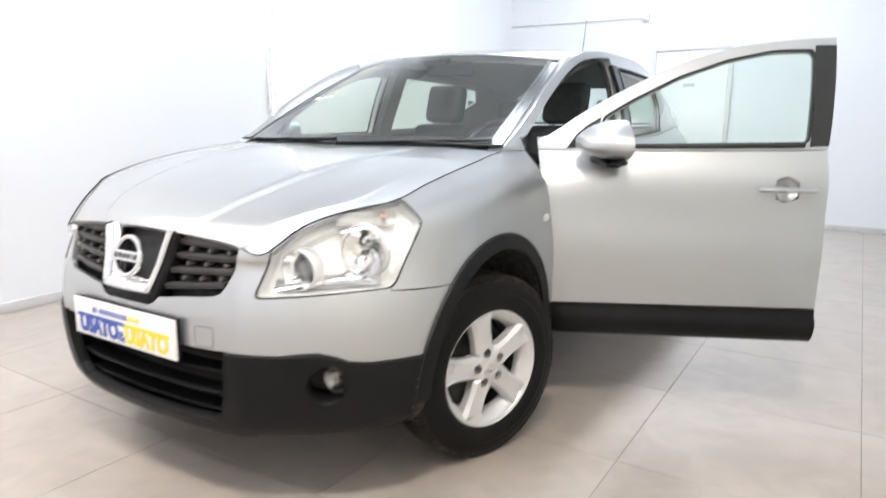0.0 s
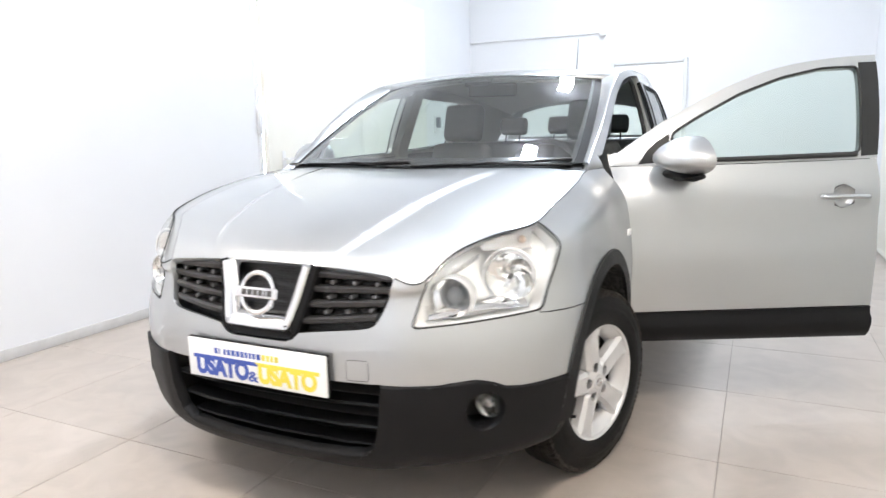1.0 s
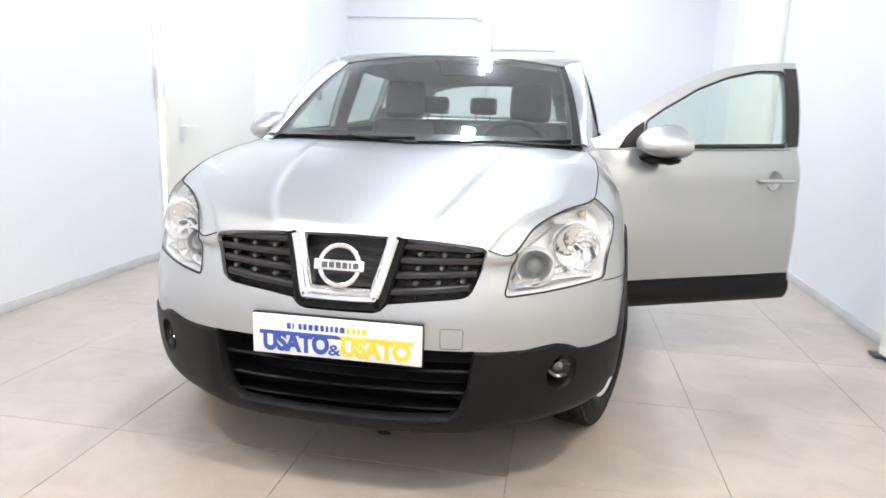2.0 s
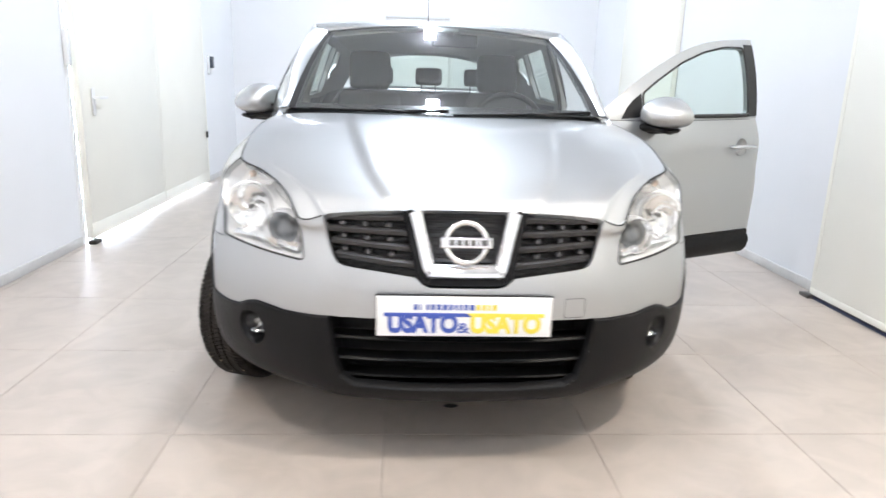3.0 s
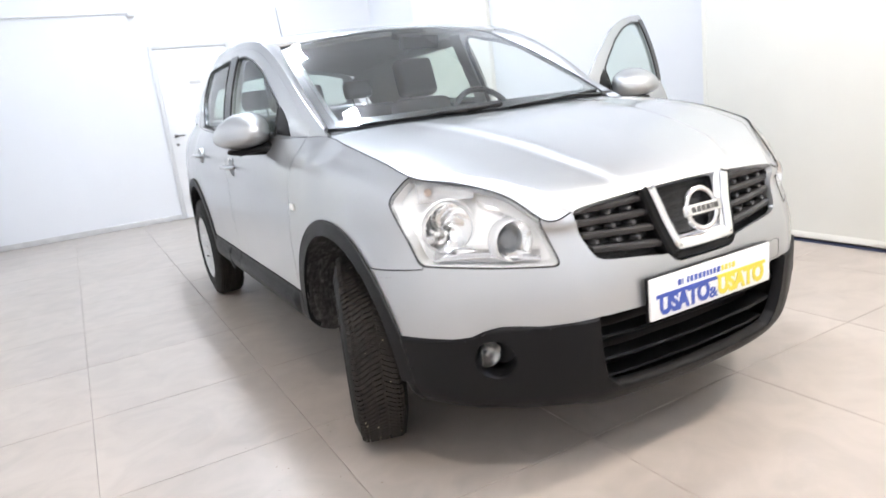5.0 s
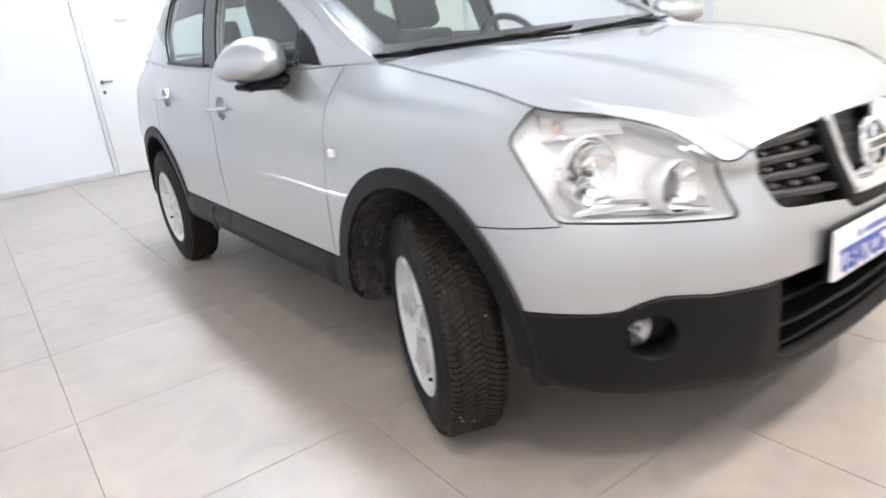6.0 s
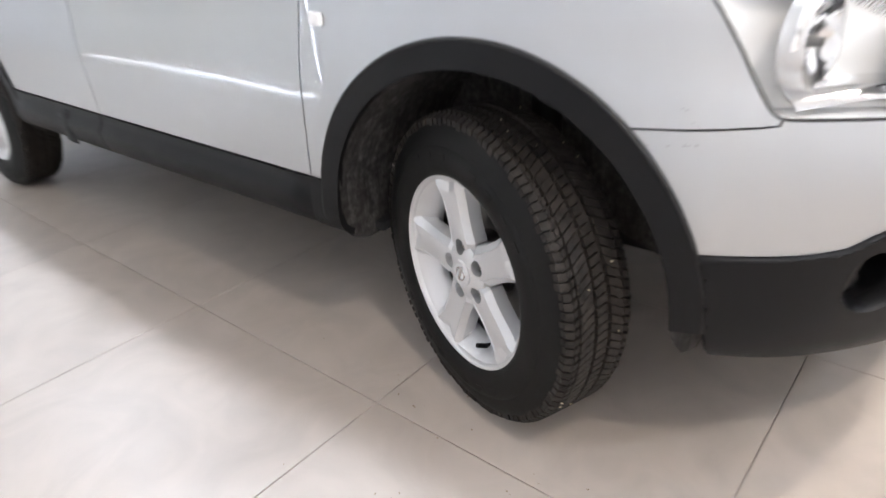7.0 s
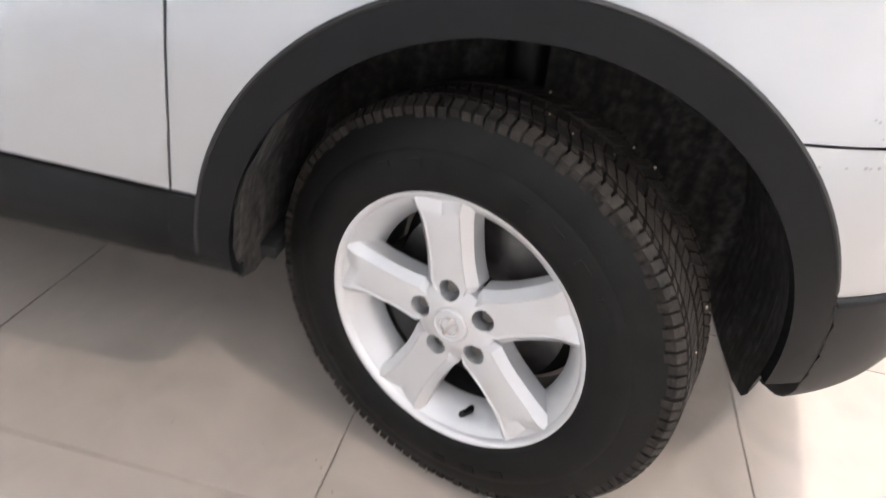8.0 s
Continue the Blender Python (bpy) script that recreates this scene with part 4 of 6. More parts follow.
def doors():
    for tag, side in (("left", 1), ("right", -1)):
        for which in ("front", "rear"):
            opened = which == "front" and side > 0
            label = "silver front door with a body-coloured mirror, " + ("standing wide open" if opened else "closed") if which == "front" else "silver rear door, closed"
            d = panel(f"door_{which}_{tag}", f"{which}_door", PAINT, label, gap=0.0024, deep=0.03)
            strip = panel(f"strip_{which}_{tag}", "lower_trim", CLAD, "dark grey plastic lower door trim with a rounded ridge", parent=d, gap=0.0028, deep=0.03, proud=0.003)
            for v in strip.data.vertices:
                swell = np.interp(v.co.z, [0.34, 0.385, 0.425, 0.442, 0.452, 0.478], [0.004, 0.012, 0.018, 0.016, 0.004, 0.0])
                v.co.x += side * swell * np.interp(v.co.y, [1.312, 1.348, 2.98, 3.06], [0.0, 1.0, 1.0, 0.0])
            panel(f"frame_{which}_{tag}", "window_frame", PAINT, "", parent=d, source=cab, gap=0.001, deep=0.03)
            panel(f"pane_{which}_{tag}", "window", SIDE_GLASS, "green-tinted side window", parent=d, source=cab, gap=-0.006, deep=0.0, proud=-0.008).visible_shadow = False
            loop = border_ring(cab[f"pane_{which}_{tag}"])
            bm = bmesh.new()
            tube(bm, [p + Vector((side * 0.0005, 0, 0)) for p in loop + loop[:1]], 0.0055, 6, caps=False)
            part("window_seal", bm, SEAL, d, "black rubber window seal")
            panel(f"pillar_trim_{which}_{tag}", "pillar_trim", GLOSS_BLACK, "black pillar trim", parent=d, source=cab, gap=0.0, deep=0.02, proud=0.002)
            y0, y1 = (1.255, 2.33) if which == "front" else (2.35, 3.02)
            # weather strip along the window's foot
            bm = bmesh.new()
            ys = np.linspace(1.47 if which == "front" else 2.40, 2.245 if which == "front" else 3.06, 12)
            pts = []
            for y in ys:
                x, z = by_y(TOP[10:19], y)
                pts.append((side * (x + 0.006), y, z + 0.019 + (0.004 if which == "rear" else 0)))
            tube(bm, pts, 0.009, 8)
            part("weather_strip", bm, SEAL, d, "black rubber weather strip")
            # inner lining
            bm = bmesh.new()
            rows = []
            for y in np.linspace(y0, y1, 12):
                bx, bz = by_y(TOP[10:19], y)
                rows.append([(side * (bx - 0.035 if z > 0.9 else 0.835 if z < 0.5 else 0.80), y, min(z, bz + 0.005)) for z in (0.34, 0.45, 0.6, 0.75, 0.92, 1.12)])
            grid(bm, rows, flip=side < 0)
            part("door_lining", bm, DASH, d, "dark grey door lining")
            # handle: a bar over a round dish
            hy, hz, hx = HANDLES[0 if which == "front" else 1]
            bm = bmesh.new()
            lathe(bm, [(-0.020, 0.046), (0.001, 0.0465), (-0.004, 0.043), (-0.013, 0.034), (-0.018, 0.02), (-0.020, 0)], 28, pose(side * hx, hy, hz, 0, 0, 0 if side > 0 else 180))
            dish = part("handle_dish", bm, PAINT, d)
            bm = bmesh.new()
            tube(bm, spl([(side * (hx + 0.004), hy - 0.095, hz), (side * (hx + 0.028), hy - 0.075, hz + 0.001), (side * (hx + 0.034), hy, hz + 0.002), (side * (hx + 0.030), hy + 0.07, hz), (side * (hx + 0.006), hy + 0.098, hz)], 17), [0.010] + [0.0165] * 15 + [0.012], 10, 0.62)
            part("door_handle", bm, PAINT, d, "silver bar door handle")
            if which == "front":
                panel(f"sail_{tag}", "mirror_sail", BLACK, "black mirror foot panel", parent=d, source=cab, gap=0.0, deep=0.02, proud=0.002)
                mirror(d, side)
            if opened:
                h = Vector((HINGE[0], HINGE[1], 0))
                d.matrix_basis = Matrix.Translation(h) @ Matrix.Rotation(radians(-OPEN), 4, "Z") @ Matrix.Translation(-h)


def mirror(d, side):
    """A rounded housing on a black foot, with the glass set in its back."""
    bm = bmesh.new()
    rows = []
    n = 26
    for j in range(13):
        f = j / 12
        y = 1.450 - (0.075 if side > 0 else 0.0) + 0.180 * f
        k = math.sin(math.pi / 2 * min(1, 0.05 + 1.05 * f)) ** 0.60
        row = []
        for i in range(n):
            a = 2 * math.pi * i / n
            cx, cz = math.cos(a), math.sin(a)
            cx, cz = abs(cx) ** 0.72 * (1 if cx > 0 else -1), abs(cz) ** 0.78 * (1 if cz > 0 else -1)
            w = 0.118
            h = (0.088 if cz > 0 else 0.066) * (1.0 - 0.42 * max(0, cx) ** 1.6)
            row.append((side * (0.930 + w * cx * k), y + 0.02 * max(0.0, cx), 1.126 - 0.012 * max(0, cx) + h * cz * k))
        rows.append(row)
    vs = grid(bm, rows, flip=side < 0, wrap=True)
    bm.faces.new(vs[0] if side < 0 else list(reversed(vs[0])))
    m = part("mirror", bm, PAINT, d, "body-coloured door mirror", smooth=60)
    bm = bmesh.new()
    back = rows[-1]
    c = Vector((side * 0.930, 1.625 - (0.075 if side > 0 else 0.0), 1.126))
    inner = [c + (Vector(p) - c) * 0.93 + Vector((0, -0.004, 0)) for p in back]
    vs = grid(bm, [back, inner], wrap=True, flip=side < 0)
    part("mirror_rim", bm, BLACK, d)
    bm = bmesh.new()
    bm.faces.new([bm.verts.new(c + (p - c) * 0.99) for p in inner])
    part("mirror_glass", bm, MIRROR, d, "mirror glass", smooth=0)
    bm = bmesh.new()
    rows = []
    for j in range(9):
        f = j / 8
        x = 0.81 + (0.15 * f)
        w, h = 0.05 - 0.015 * f, 0.026 - 0.010 * f
        rows.append([(side * x, 1.545 - (0.065 if side > 0 else 0.0) + 0.04 * f + w * math.cos(a), 1.052 - 0.004 * f + 0.012 * math.sin(math.pi * f) + h * math.sin(a)) for a in [2 * math.pi * i / 12 for i in range(12)]])
    grid(bm, rows, wrap=True, flip=side > 0)
    sh = 0.065 if side > 0 else 0.0
    tube(bm, spl([(side * 0.825, 1.57 - sh, 1.036), (side * 0.88, 1.585 - sh, 1.043), (side * 0.975, 1.60 - sh, 1.051), (side * 1.0, 1.615 - sh, 1.060)], 13), [0.02, 0.03, 0.034, 0.036, 0.037, 0.037, 0.037, 0.036, 0.034, 0.032, 0.028, 0.02, 0.008], 10, 0.35)
    part("mirror_foot", bm, BLACK, d, "black mirror foot")


doors()


# ---- wheels ----
def tyre_profile():
    """Half-open profile of (axial, radius), outer bead over the tread to the inner bead."""
    out = [(0.083, 0.212), (0.089, 0.216), (0.0935, 0.226), (0.0960, 0.242), (0.0955, 0.258), (0.0925, 0.274), (0.0905, 0.276), (0.0900, 0.279), (0.0855, 0.295), (0.0795, 0.310), (0.0735, 0.3205), (0.067, 0.3265), (0.05, 0.3288), (0.0, 0.3295)]
    return out + [(-x, r) for x, r in out[-2::-1]]


def tread_blocks(bm, n=116):
    """Rubber blocks on the carcass: toothed shoulders and slanting, hooked inner rows, with grooves between."""
    def block(x0, x1, a0, a1, shear, r0, r1, tip=0.0):
        top, low = [], []
        for x, k in ((x0, 0), (x1, 1)):
            for a in (a0, a1):
                aa = a + shear * k
                drop = 0.0 if abs(x) < 0.070 else 0.008 + tip
                top.append(bm.verts.new((x, (r1 - drop) * math.cos(aa), (r1 - drop) * math.sin(aa))))
                low.append(bm.verts.new((x, (r0 - drop) * math.cos(aa), (r0 - drop) * math.sin(aa))))
        for q in ((0, 1, 3, 2),):
            bm.faces.new([top[i] for i in q])
        for i, j in ((0, 1), (1, 3), (3, 2), (2, 0)):
            bm.faces.new([top[j], top[i], low[i], low[j]])

    step = 2 * math.pi / n
    for k in range(n):
        a = k * step
        w = step * (0.91 + 0.04 * math.sin(k * 2.3))
        for s in (1, -1):
            cut_in = 0.0012 * (k % 2) + 0.001 * math.sin(k * 5.1)
            block(s * (0.0775 - cut_in), s * 0.064, a, a + w * 0.82, -0.10 * step, 0.320, 0.3365, 0.001)
            block(s * 0.0625, s * 0.054, a + 0.1 * step, a + 0.72 * step, 0.25 * step, 0.322, 0.3375)
            block(s * 0.050, s * 0.020, a + 0.15 * step, a + 0.15 * step + w * 0.9, 0.95 * step, 0.322, 0.338)
            block(s * 0.048, s * 0.037, a + 0.98 * step, a + 1.06 * step, 0.4 * step, 0.322, 0.3365)
        block(0.012, -0.012, a + 0.3 * step, a + 0.3 * step + w * 0.86, 0.4 * step, 0.322, 0.338)


def spoke(bm, ang):
    """One broad spoke: flat face, bevelled flanks, flared foot at the rim, solid back."""
    rs = [0.030, 0.050, 0.066, 0.085, 0.11, 0.14, 0.160, 0.168, 0.174, 0.180, 0.186, 0.192, 0.198, 0.203]
    us = [-1.0, -0.97, -0.66, -0.60, -0.3, 0.0, 0.3, 0.60, 0.66, 0.97, 1.0]
    rows = []
    for r in rs:
        half = np.interp(r, [0.03, 0.066, 0.085, 0.12, 0.165, 0.182, 0.192, 0.203], [0.021, 0.0455, 0.0425, 0.0405, 0.0455, 0.050, 0.0545, 0.060])
        face = np.interp(r, [0.03, 0.066, 0.10, 0.15, 0.182, 0.203], [0.070, 0.0715, 0.0725, 0.0745, 0.077, 0.0795])
        row = []
        for u in us:
            w = u * half
            drop = 0.0 if abs(u) <= 0.66 else (abs(u) - 0.66) / 0.31 * 0.013
            if abs(u) >= 0.97:
                drop = 0.013 if abs(u) < 1 else 0.034
            foot = 0.42 * max(0.0, r - 0.166 - 0.036 * abs(u)) - np.interp(r, [0.166, 0.203], [0.0, 0.005])
            row.append((face - drop - foot - (0.0015 if abs(u) in (0.60,) else 0), r * 1.0, w))
        rows.append(row)
    rot = Matrix.Rotation(ang, 4, "X")
    back = [[(p[0] - 0.030 if 0 < k < 10 else p[0] - 0.006, p[1], p[2]) for k, p in enumerate(row)] for row in rows]
    top = grid(bm, [[rot @ Vector(p) for p in r] for r in rows], flip=False)
    low = grid(bm, [[rot @ Vector(p) for p in r] for r in back], flip=True)
    for j in range(len(rs) - 1):
        for k in (0, len(us) - 1):
            q = [top[j][k], top[j + 1][k], low[j + 1][k], low[j][k]]
            bm.faces.new(q if k else list(reversed(q)))
    for j in (0, len(rs) - 1):
        for k in range(len(us) - 1):
            q = [top[j][k], top[j][k + 1], low[j][k + 1], low[j][k]]
            bm.faces.new(q if j == 0 else list(reversed(q)))


def make_wheel(phase, front):
    """A wheel with its axle along x, outer face to +x: tyre, five-spoke alloy rim, cap, bolts, valve, brake disc."""
    bm = bmesh.new()
    lathe(bm, [(-0.055, 0.0), (-0.055, 0.07), (0.0, 0.072), (0.018, 0.06), (0.018, 0.0)], 32)
    w = part("wheel", bm, IRON, car, "alloy wheel with a worn black tyre" + (", steered to its right" if front else ""))
    bm = bmesh.new()
    lathe(bm, tyre_profile(), 96)
    # raised size marks and rings on the outer wall
    tyre = part("tyre", bm, RUBBER, w, "black rubber tyre with a dusty tread", smooth=35)
    tyre.data.materials.append(TREAD)
    for p in tyre.data.polygons:
        c = p.center
        if math.hypot(c.y, c.z) > 0.3215:
            p.material_index = 1
    bm = bmesh.new()
    for k in range(30):
        if k % 15 in (3, 4, 5, 6, 8, 9, 10):
            a = 2 * math.pi * k / 30
            box(bm, (0.0935, 0.251, -0.011), (0.0964, 0.263, 0.011), 0, Matrix.Rotation(a, 4, "X"))
    tagged(part("tyre_lettering", bm, RUBBER, tyre, "raised unreadable marks on the tyre wall", smooth=0), kind="stuff")
    bm = bmesh.new()
    tread_blocks(bm)
    tagged(part("tread", bm, TREAD, w, "worn dusty tread blocks", smooth=35), kind="stuff")
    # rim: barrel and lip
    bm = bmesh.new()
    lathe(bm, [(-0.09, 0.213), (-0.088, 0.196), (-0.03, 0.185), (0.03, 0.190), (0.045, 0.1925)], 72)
    # Darker than the alloy: shade behind the spokes is put into its colour.
    part("rim_barrel", bm, BARREL, w, "rim barrel, coloured dark for the shade behind the spokes")
    bm = bmesh.new()
    lathe(bm, [(0.045, 0.1925), (0.062, 0.196), (0.0705, 0.2015), (0.078, 0.2035), (0.0835, 0.208), (0.0855, 0.2125), (0.0845, 0.2175), (0.079, 0.2195), (0.07, 0.217)], 96)
    # ring that closes the lip inwards behind the spoke feet
    lathe(bm, [(0.0765, 0.2045), (0.073, 0.1985), (0.064, 0.190), (0.050, 0.180), (0.036, 0.1725), (0.022, 0.1695), (0.018, 0.172)], 96)
    rim = part("rim", bm, ALLOY, w, "silver five-spoke alloy rim", smooth=38)
    bm = bmesh.new()
    for k in range(5):
        spoke(bm, 2 * math.pi * k / 5 + phase)
    sp = part("spokes", bm, ALLOY, w, "five broad silver spokes", smooth=22)
    bm = bmesh.new()
    lathe(bm, [(0.030, 0.0), (0.030, 0.060), (0.050, 0.067), (0.066, 0.064), (0.0725, 0.052), (0.0755, 0.036), (0.0755, 0.0)], 60)
    hub = part("hub_boss", bm, ALLOY, w, smooth=25)
    for ob in (sp, hub):
        cutters = []
        for k in range(5):
            c = bmesh.new()
            lathe(c, [(0.042, 0.0), (0.042, 0.0160), (0.066, 0.0170), (0.11, 0.0205), (0.11, 0.0)], 24, Matrix.Rotation(2 * math.pi * k / 5 + phase, 4, "X") @ pose(0, 0.0570, 0))
            bmesh.ops.recalc_face_normals(c, faces=c.faces)
            cutters.append(c)
        bmm = bmesh.new()
        bmm.from_mesh(ob.data)
        bmesh.ops.recalc_face_normals(bmm, faces=bmm.faces)
        bmm.to_mesh(ob.data)
        bmm.free()
        carve(ob, cutters)
        ob.data.shade_smooth()
        ob.data.set_sharp_from_angle(angle=radians(22 if ob is sp else 28))
    bm = bmesh.new()
    lathe(bm, [(0.072, 0.0295), (0.0785, 0.0285), (0.080, 0.0265), (0.0785, 0.0245), (0.0795, 0.018), (0.0802, 0.0)], 40)
    cap = part("centre_cap", bm, ALLOY, w, "silver centre cap with a round badge")
    bm = bmesh.new()
    lathe(bm, [(0.0802, 0.0165), (0.0822, 0.0158), (0.0822, 0.0128), (0.0800, 0.0120)], 32)
    box(bm, (0.0785, -0.0195, -0.0035), (0.0825, 0.0195, 0.0035), 0.001, Matrix.Rotation(phase - 0.6, 4, "X"))
    part("cap_badge", bm, CHROME, w, "plain ring-and-bar badge")
    for k in range(5):
        bm = bmesh.new()
        r = bmesh.ops.create_cone(bm, cap_ends=True, segments=6, radius1=0.0105, radius2=0.0095, depth=0.018)
        bmesh.ops.transform(bm, matrix=Matrix.Rotation(2 * math.pi * k / 5 + phase, 4, "X") @ pose(0.051, 0.057, 0, 0, 90, 0), verts=bm.verts)
        part("wheel_nut", bm, STEEL, w, "steel wheel nut", smooth=0)
    a = phase + 2 * math.pi * 2.52 / 5
    bm = bmesh.new()
    m = Matrix.Rotation(a, 4, "X")
    tube(bm, [m @ Vector((0.040, 0.182, 0)), m @ Vector((0.055, 0.176, 0)), m @ Vector((0.074, 0.168, 0))], [0.008, 0.0055, 0.0055], 10)
    part("valve", bm, BLACK, w, "black tyre valve")
    bm = bmesh.new()
    lathe(bm, [(-0.030, 0.07), (-0.030, 0.148), (-0.008, 0.150), (-0.008, 0.075), (0.016, 0.072), (0.018, 0.0)], 60)
    part("brake_disc", bm, STEEL, w, "grey steel brake disc", smooth=25)
    bm = bmesh.new()
    ca = Matrix.Rotation(radians(200 if front else 20), 4, "X")
    rows = []
    for k in range(13):
        turn = ca @ Matrix.Rotation(radians(-32 + 64 * k / 12), 4, "X")
        rows.append([turn @ Vector((x, r, 0)) for x, r in ((-0.075, 0.085), (-0.075, 0.168), (0.012, 0.168), (0.022, 0.158), (0.022, 0.085))])
    vs = grid(bm, rows, wrap=True)
    bm.faces.new(vs[0])
    bm.faces.new(list(reversed(vs[-1])))
    part("brake_caliper", bm, IRON, w, "dark brake caliper")
    bm = bmesh.new()
    lathe(bm, [(-0.062, 0.0), (-0.060, 0.145), (-0.066, 0.178), (-0.075, 0.18)], 48)
    part("splash_shield", bm, IRON, w)
    return w


STEER = -19.2
PHASE = {"fr": radians(103.5), "fl": radians(30), "rr": radians(30), "rl": radians(75)}
for key, x, y, turn in (("fr", -0.780, AXLE_F, 180 + STEER), ("fl", 0.780, AXLE_F, STEER), ("rr", -0.805, AXLE_R + 0.025, 180), ("rl", 0.805, AXLE_R + 0.025, 0)):
    wheel = make_wheel(PHASE[key], key[0] == "f")
    wheel.matrix_basis = pose(x, y, AXLE_Z, 0, 0, turn)
    if key == "fr":
        random.seed(4)
        bm = bmesh.new()
        for k in range(26):
            a, x0, r = random.uniform(0, 2 * math.pi), random.uniform(-0.07, 0.085), random.uniform(0.0012, 0.0032)
            bmesh.ops.create_icosphere(bm, subdivisions=1, radius=r, matrix=Matrix.Rotation(a, 4, "X") @ pose(x0, 0.3378, 0))
        tagged(part("tread_grit", bm, GRIT, wheel, "pale grit stuck in the tread"), kind="stuff")


def wheel_wells():
    """Dirty black liners over each wheel, open to the road."""
    for side in (1, -1):
        for cy in (ARCH_F, AXLE_R):
            bm = bmesh.new()
            rows = []
            for k in range(41):
                r = 0.392 + 0.003 * math.sin(k * 1.7) * (k % 2)
                row = []
                for x, d, a0, a1 in ((0.885, 0.006, -6, 188), (0.84, 0.0, -9, 191), (0.79, -0.004, -12, 195), (0.72, -0.010, -12, 199), (0.62, -0.006, -12, 200), (0.50, 0.0, -12, 200)):
                    a = radians(a0 + (a1 - a0) * k / 40)
                    y, z = cy + (r - d) * (math.cos(a) if 0 < a < math.pi else 1 if a <= 0 else -1), ARCH_Z + (r - d) * math.sin(a)
                    skin = np.interp(y, PLAN[:17, 1], PLAN[:17, 0]) - np.interp(z, [0.27, 0.36, 0.45], [0.05, 0.016, 0.004])
                    row.append((side * min(x, skin - 0.01 * (0.878 - x)), y, z))
                rows.append(row)
            grid(bm, rows, flip=side < 0)
            ring = [r[-1] for r in rows]
            c = bm.verts.new((side * 0.50, cy, ARCH_Z))
            for p, q in zip(ring, ring[1:]):
                bm.faces.new([c, bm.verts.new(p), bm.verts.new(q)])
            bmesh.ops.remove_doubles(bm, verts=bm.verts, dist=1e-5)
            ln = part("wheel_liner", bm, LINER, car, "dirty black wheel liner", smooth=60)
            if cy == ARCH_F:
                bm = bmesh.new()
                tube(bm, [(side * 0.57, cy + 0.02, 0.38), (side * 0.55, cy + 0.04, 0.78)], 0.035, 16)
                part("suspension_strut", bm, BLACK, car, "dark suspension strut")
                bm = bmesh.new()
                tube(bm, [(side * 0.30, cy, 0.33), (side * 0.72, cy, 0.335)], 0.018, 12)
                tube(bm, [(side * 0.30, cy + 0.1, 0.31), (side * 0.70, cy + 0.0, 0.27)], 0.020, 10)
                part("drive_shaft", bm, IRON, car)


wheel_wells()


def underbody():
    bm = bmesh.new()
    box(bm, (-0.70, 1.28, 0.30), (0.70, 2.98, 0.34), 0.02)
    box(bm, (-0.48, 0.16, 0.29), (0.48, 1.30, 0.35), 0.02)
    box(bm, (-0.48, 2.96, 0.28), (0.48, 4.2, 0.36), 0.02)
    part("underbody", bm, BLACK, car, "black underbody")
    for side in (1, -1):
        # jacking point cover on the sill
        bm = bmesh.new()
        rows = []
        for j, (y, d) in enumerate(((2.56, 0.018), (2.575, 0.026), (2.62, 0.024), (2.65, 0.018))):
            rows.append([(side * (0.879 + d * w), y, z) for z, w in ((0.475, 0.2), (0.455, 1.0), (0.40, 1.0), (0.35, 0.6))])
        grid(bm, rows, flip=side < 0)
        part("sill_cap", bm, CLAD, car, "dark grey sill cap")


underbody()


# ---- front of the car ----
def nose_y(x, z):
    """How far back the nose's skin lies at x and z."""
    y = np.interp(abs(x), PLAN[:, 0][:9], PLAN[:, 1][:9])
    zs = [r[0] for r in RAIL_Z] + [0.868]
    return y + np.interp(z, zs, [r[0] for r in RAIL_IN] + [0.068])


def sweep(bm, path, prof, y_of, closed=False):
    """A moulded strip along a path in (x, z): prof of (across, depth), depth from the skin backwards."""
    pts = [Vector(p) for p in path]
    rows = []
    for i, p in enumerate(pts):
        a, b = pts[max(i - 1, 0)], pts[min(i + 1, len(pts) - 1)]
        t = (b - a).normalized()
        n = Vector((-t.y, t.x))
        row = []
        for w, d in prof:
            q = p + n * w
            row.append((q.x, y_of(q.x, q.y) + d, q.y))
        rows.append(row)
    vs = grid(bm, rows)
    for r, fl in ((vs[0], False), (vs[-1], True)):
        bm.faces.new(list(reversed(r)) if fl else r)


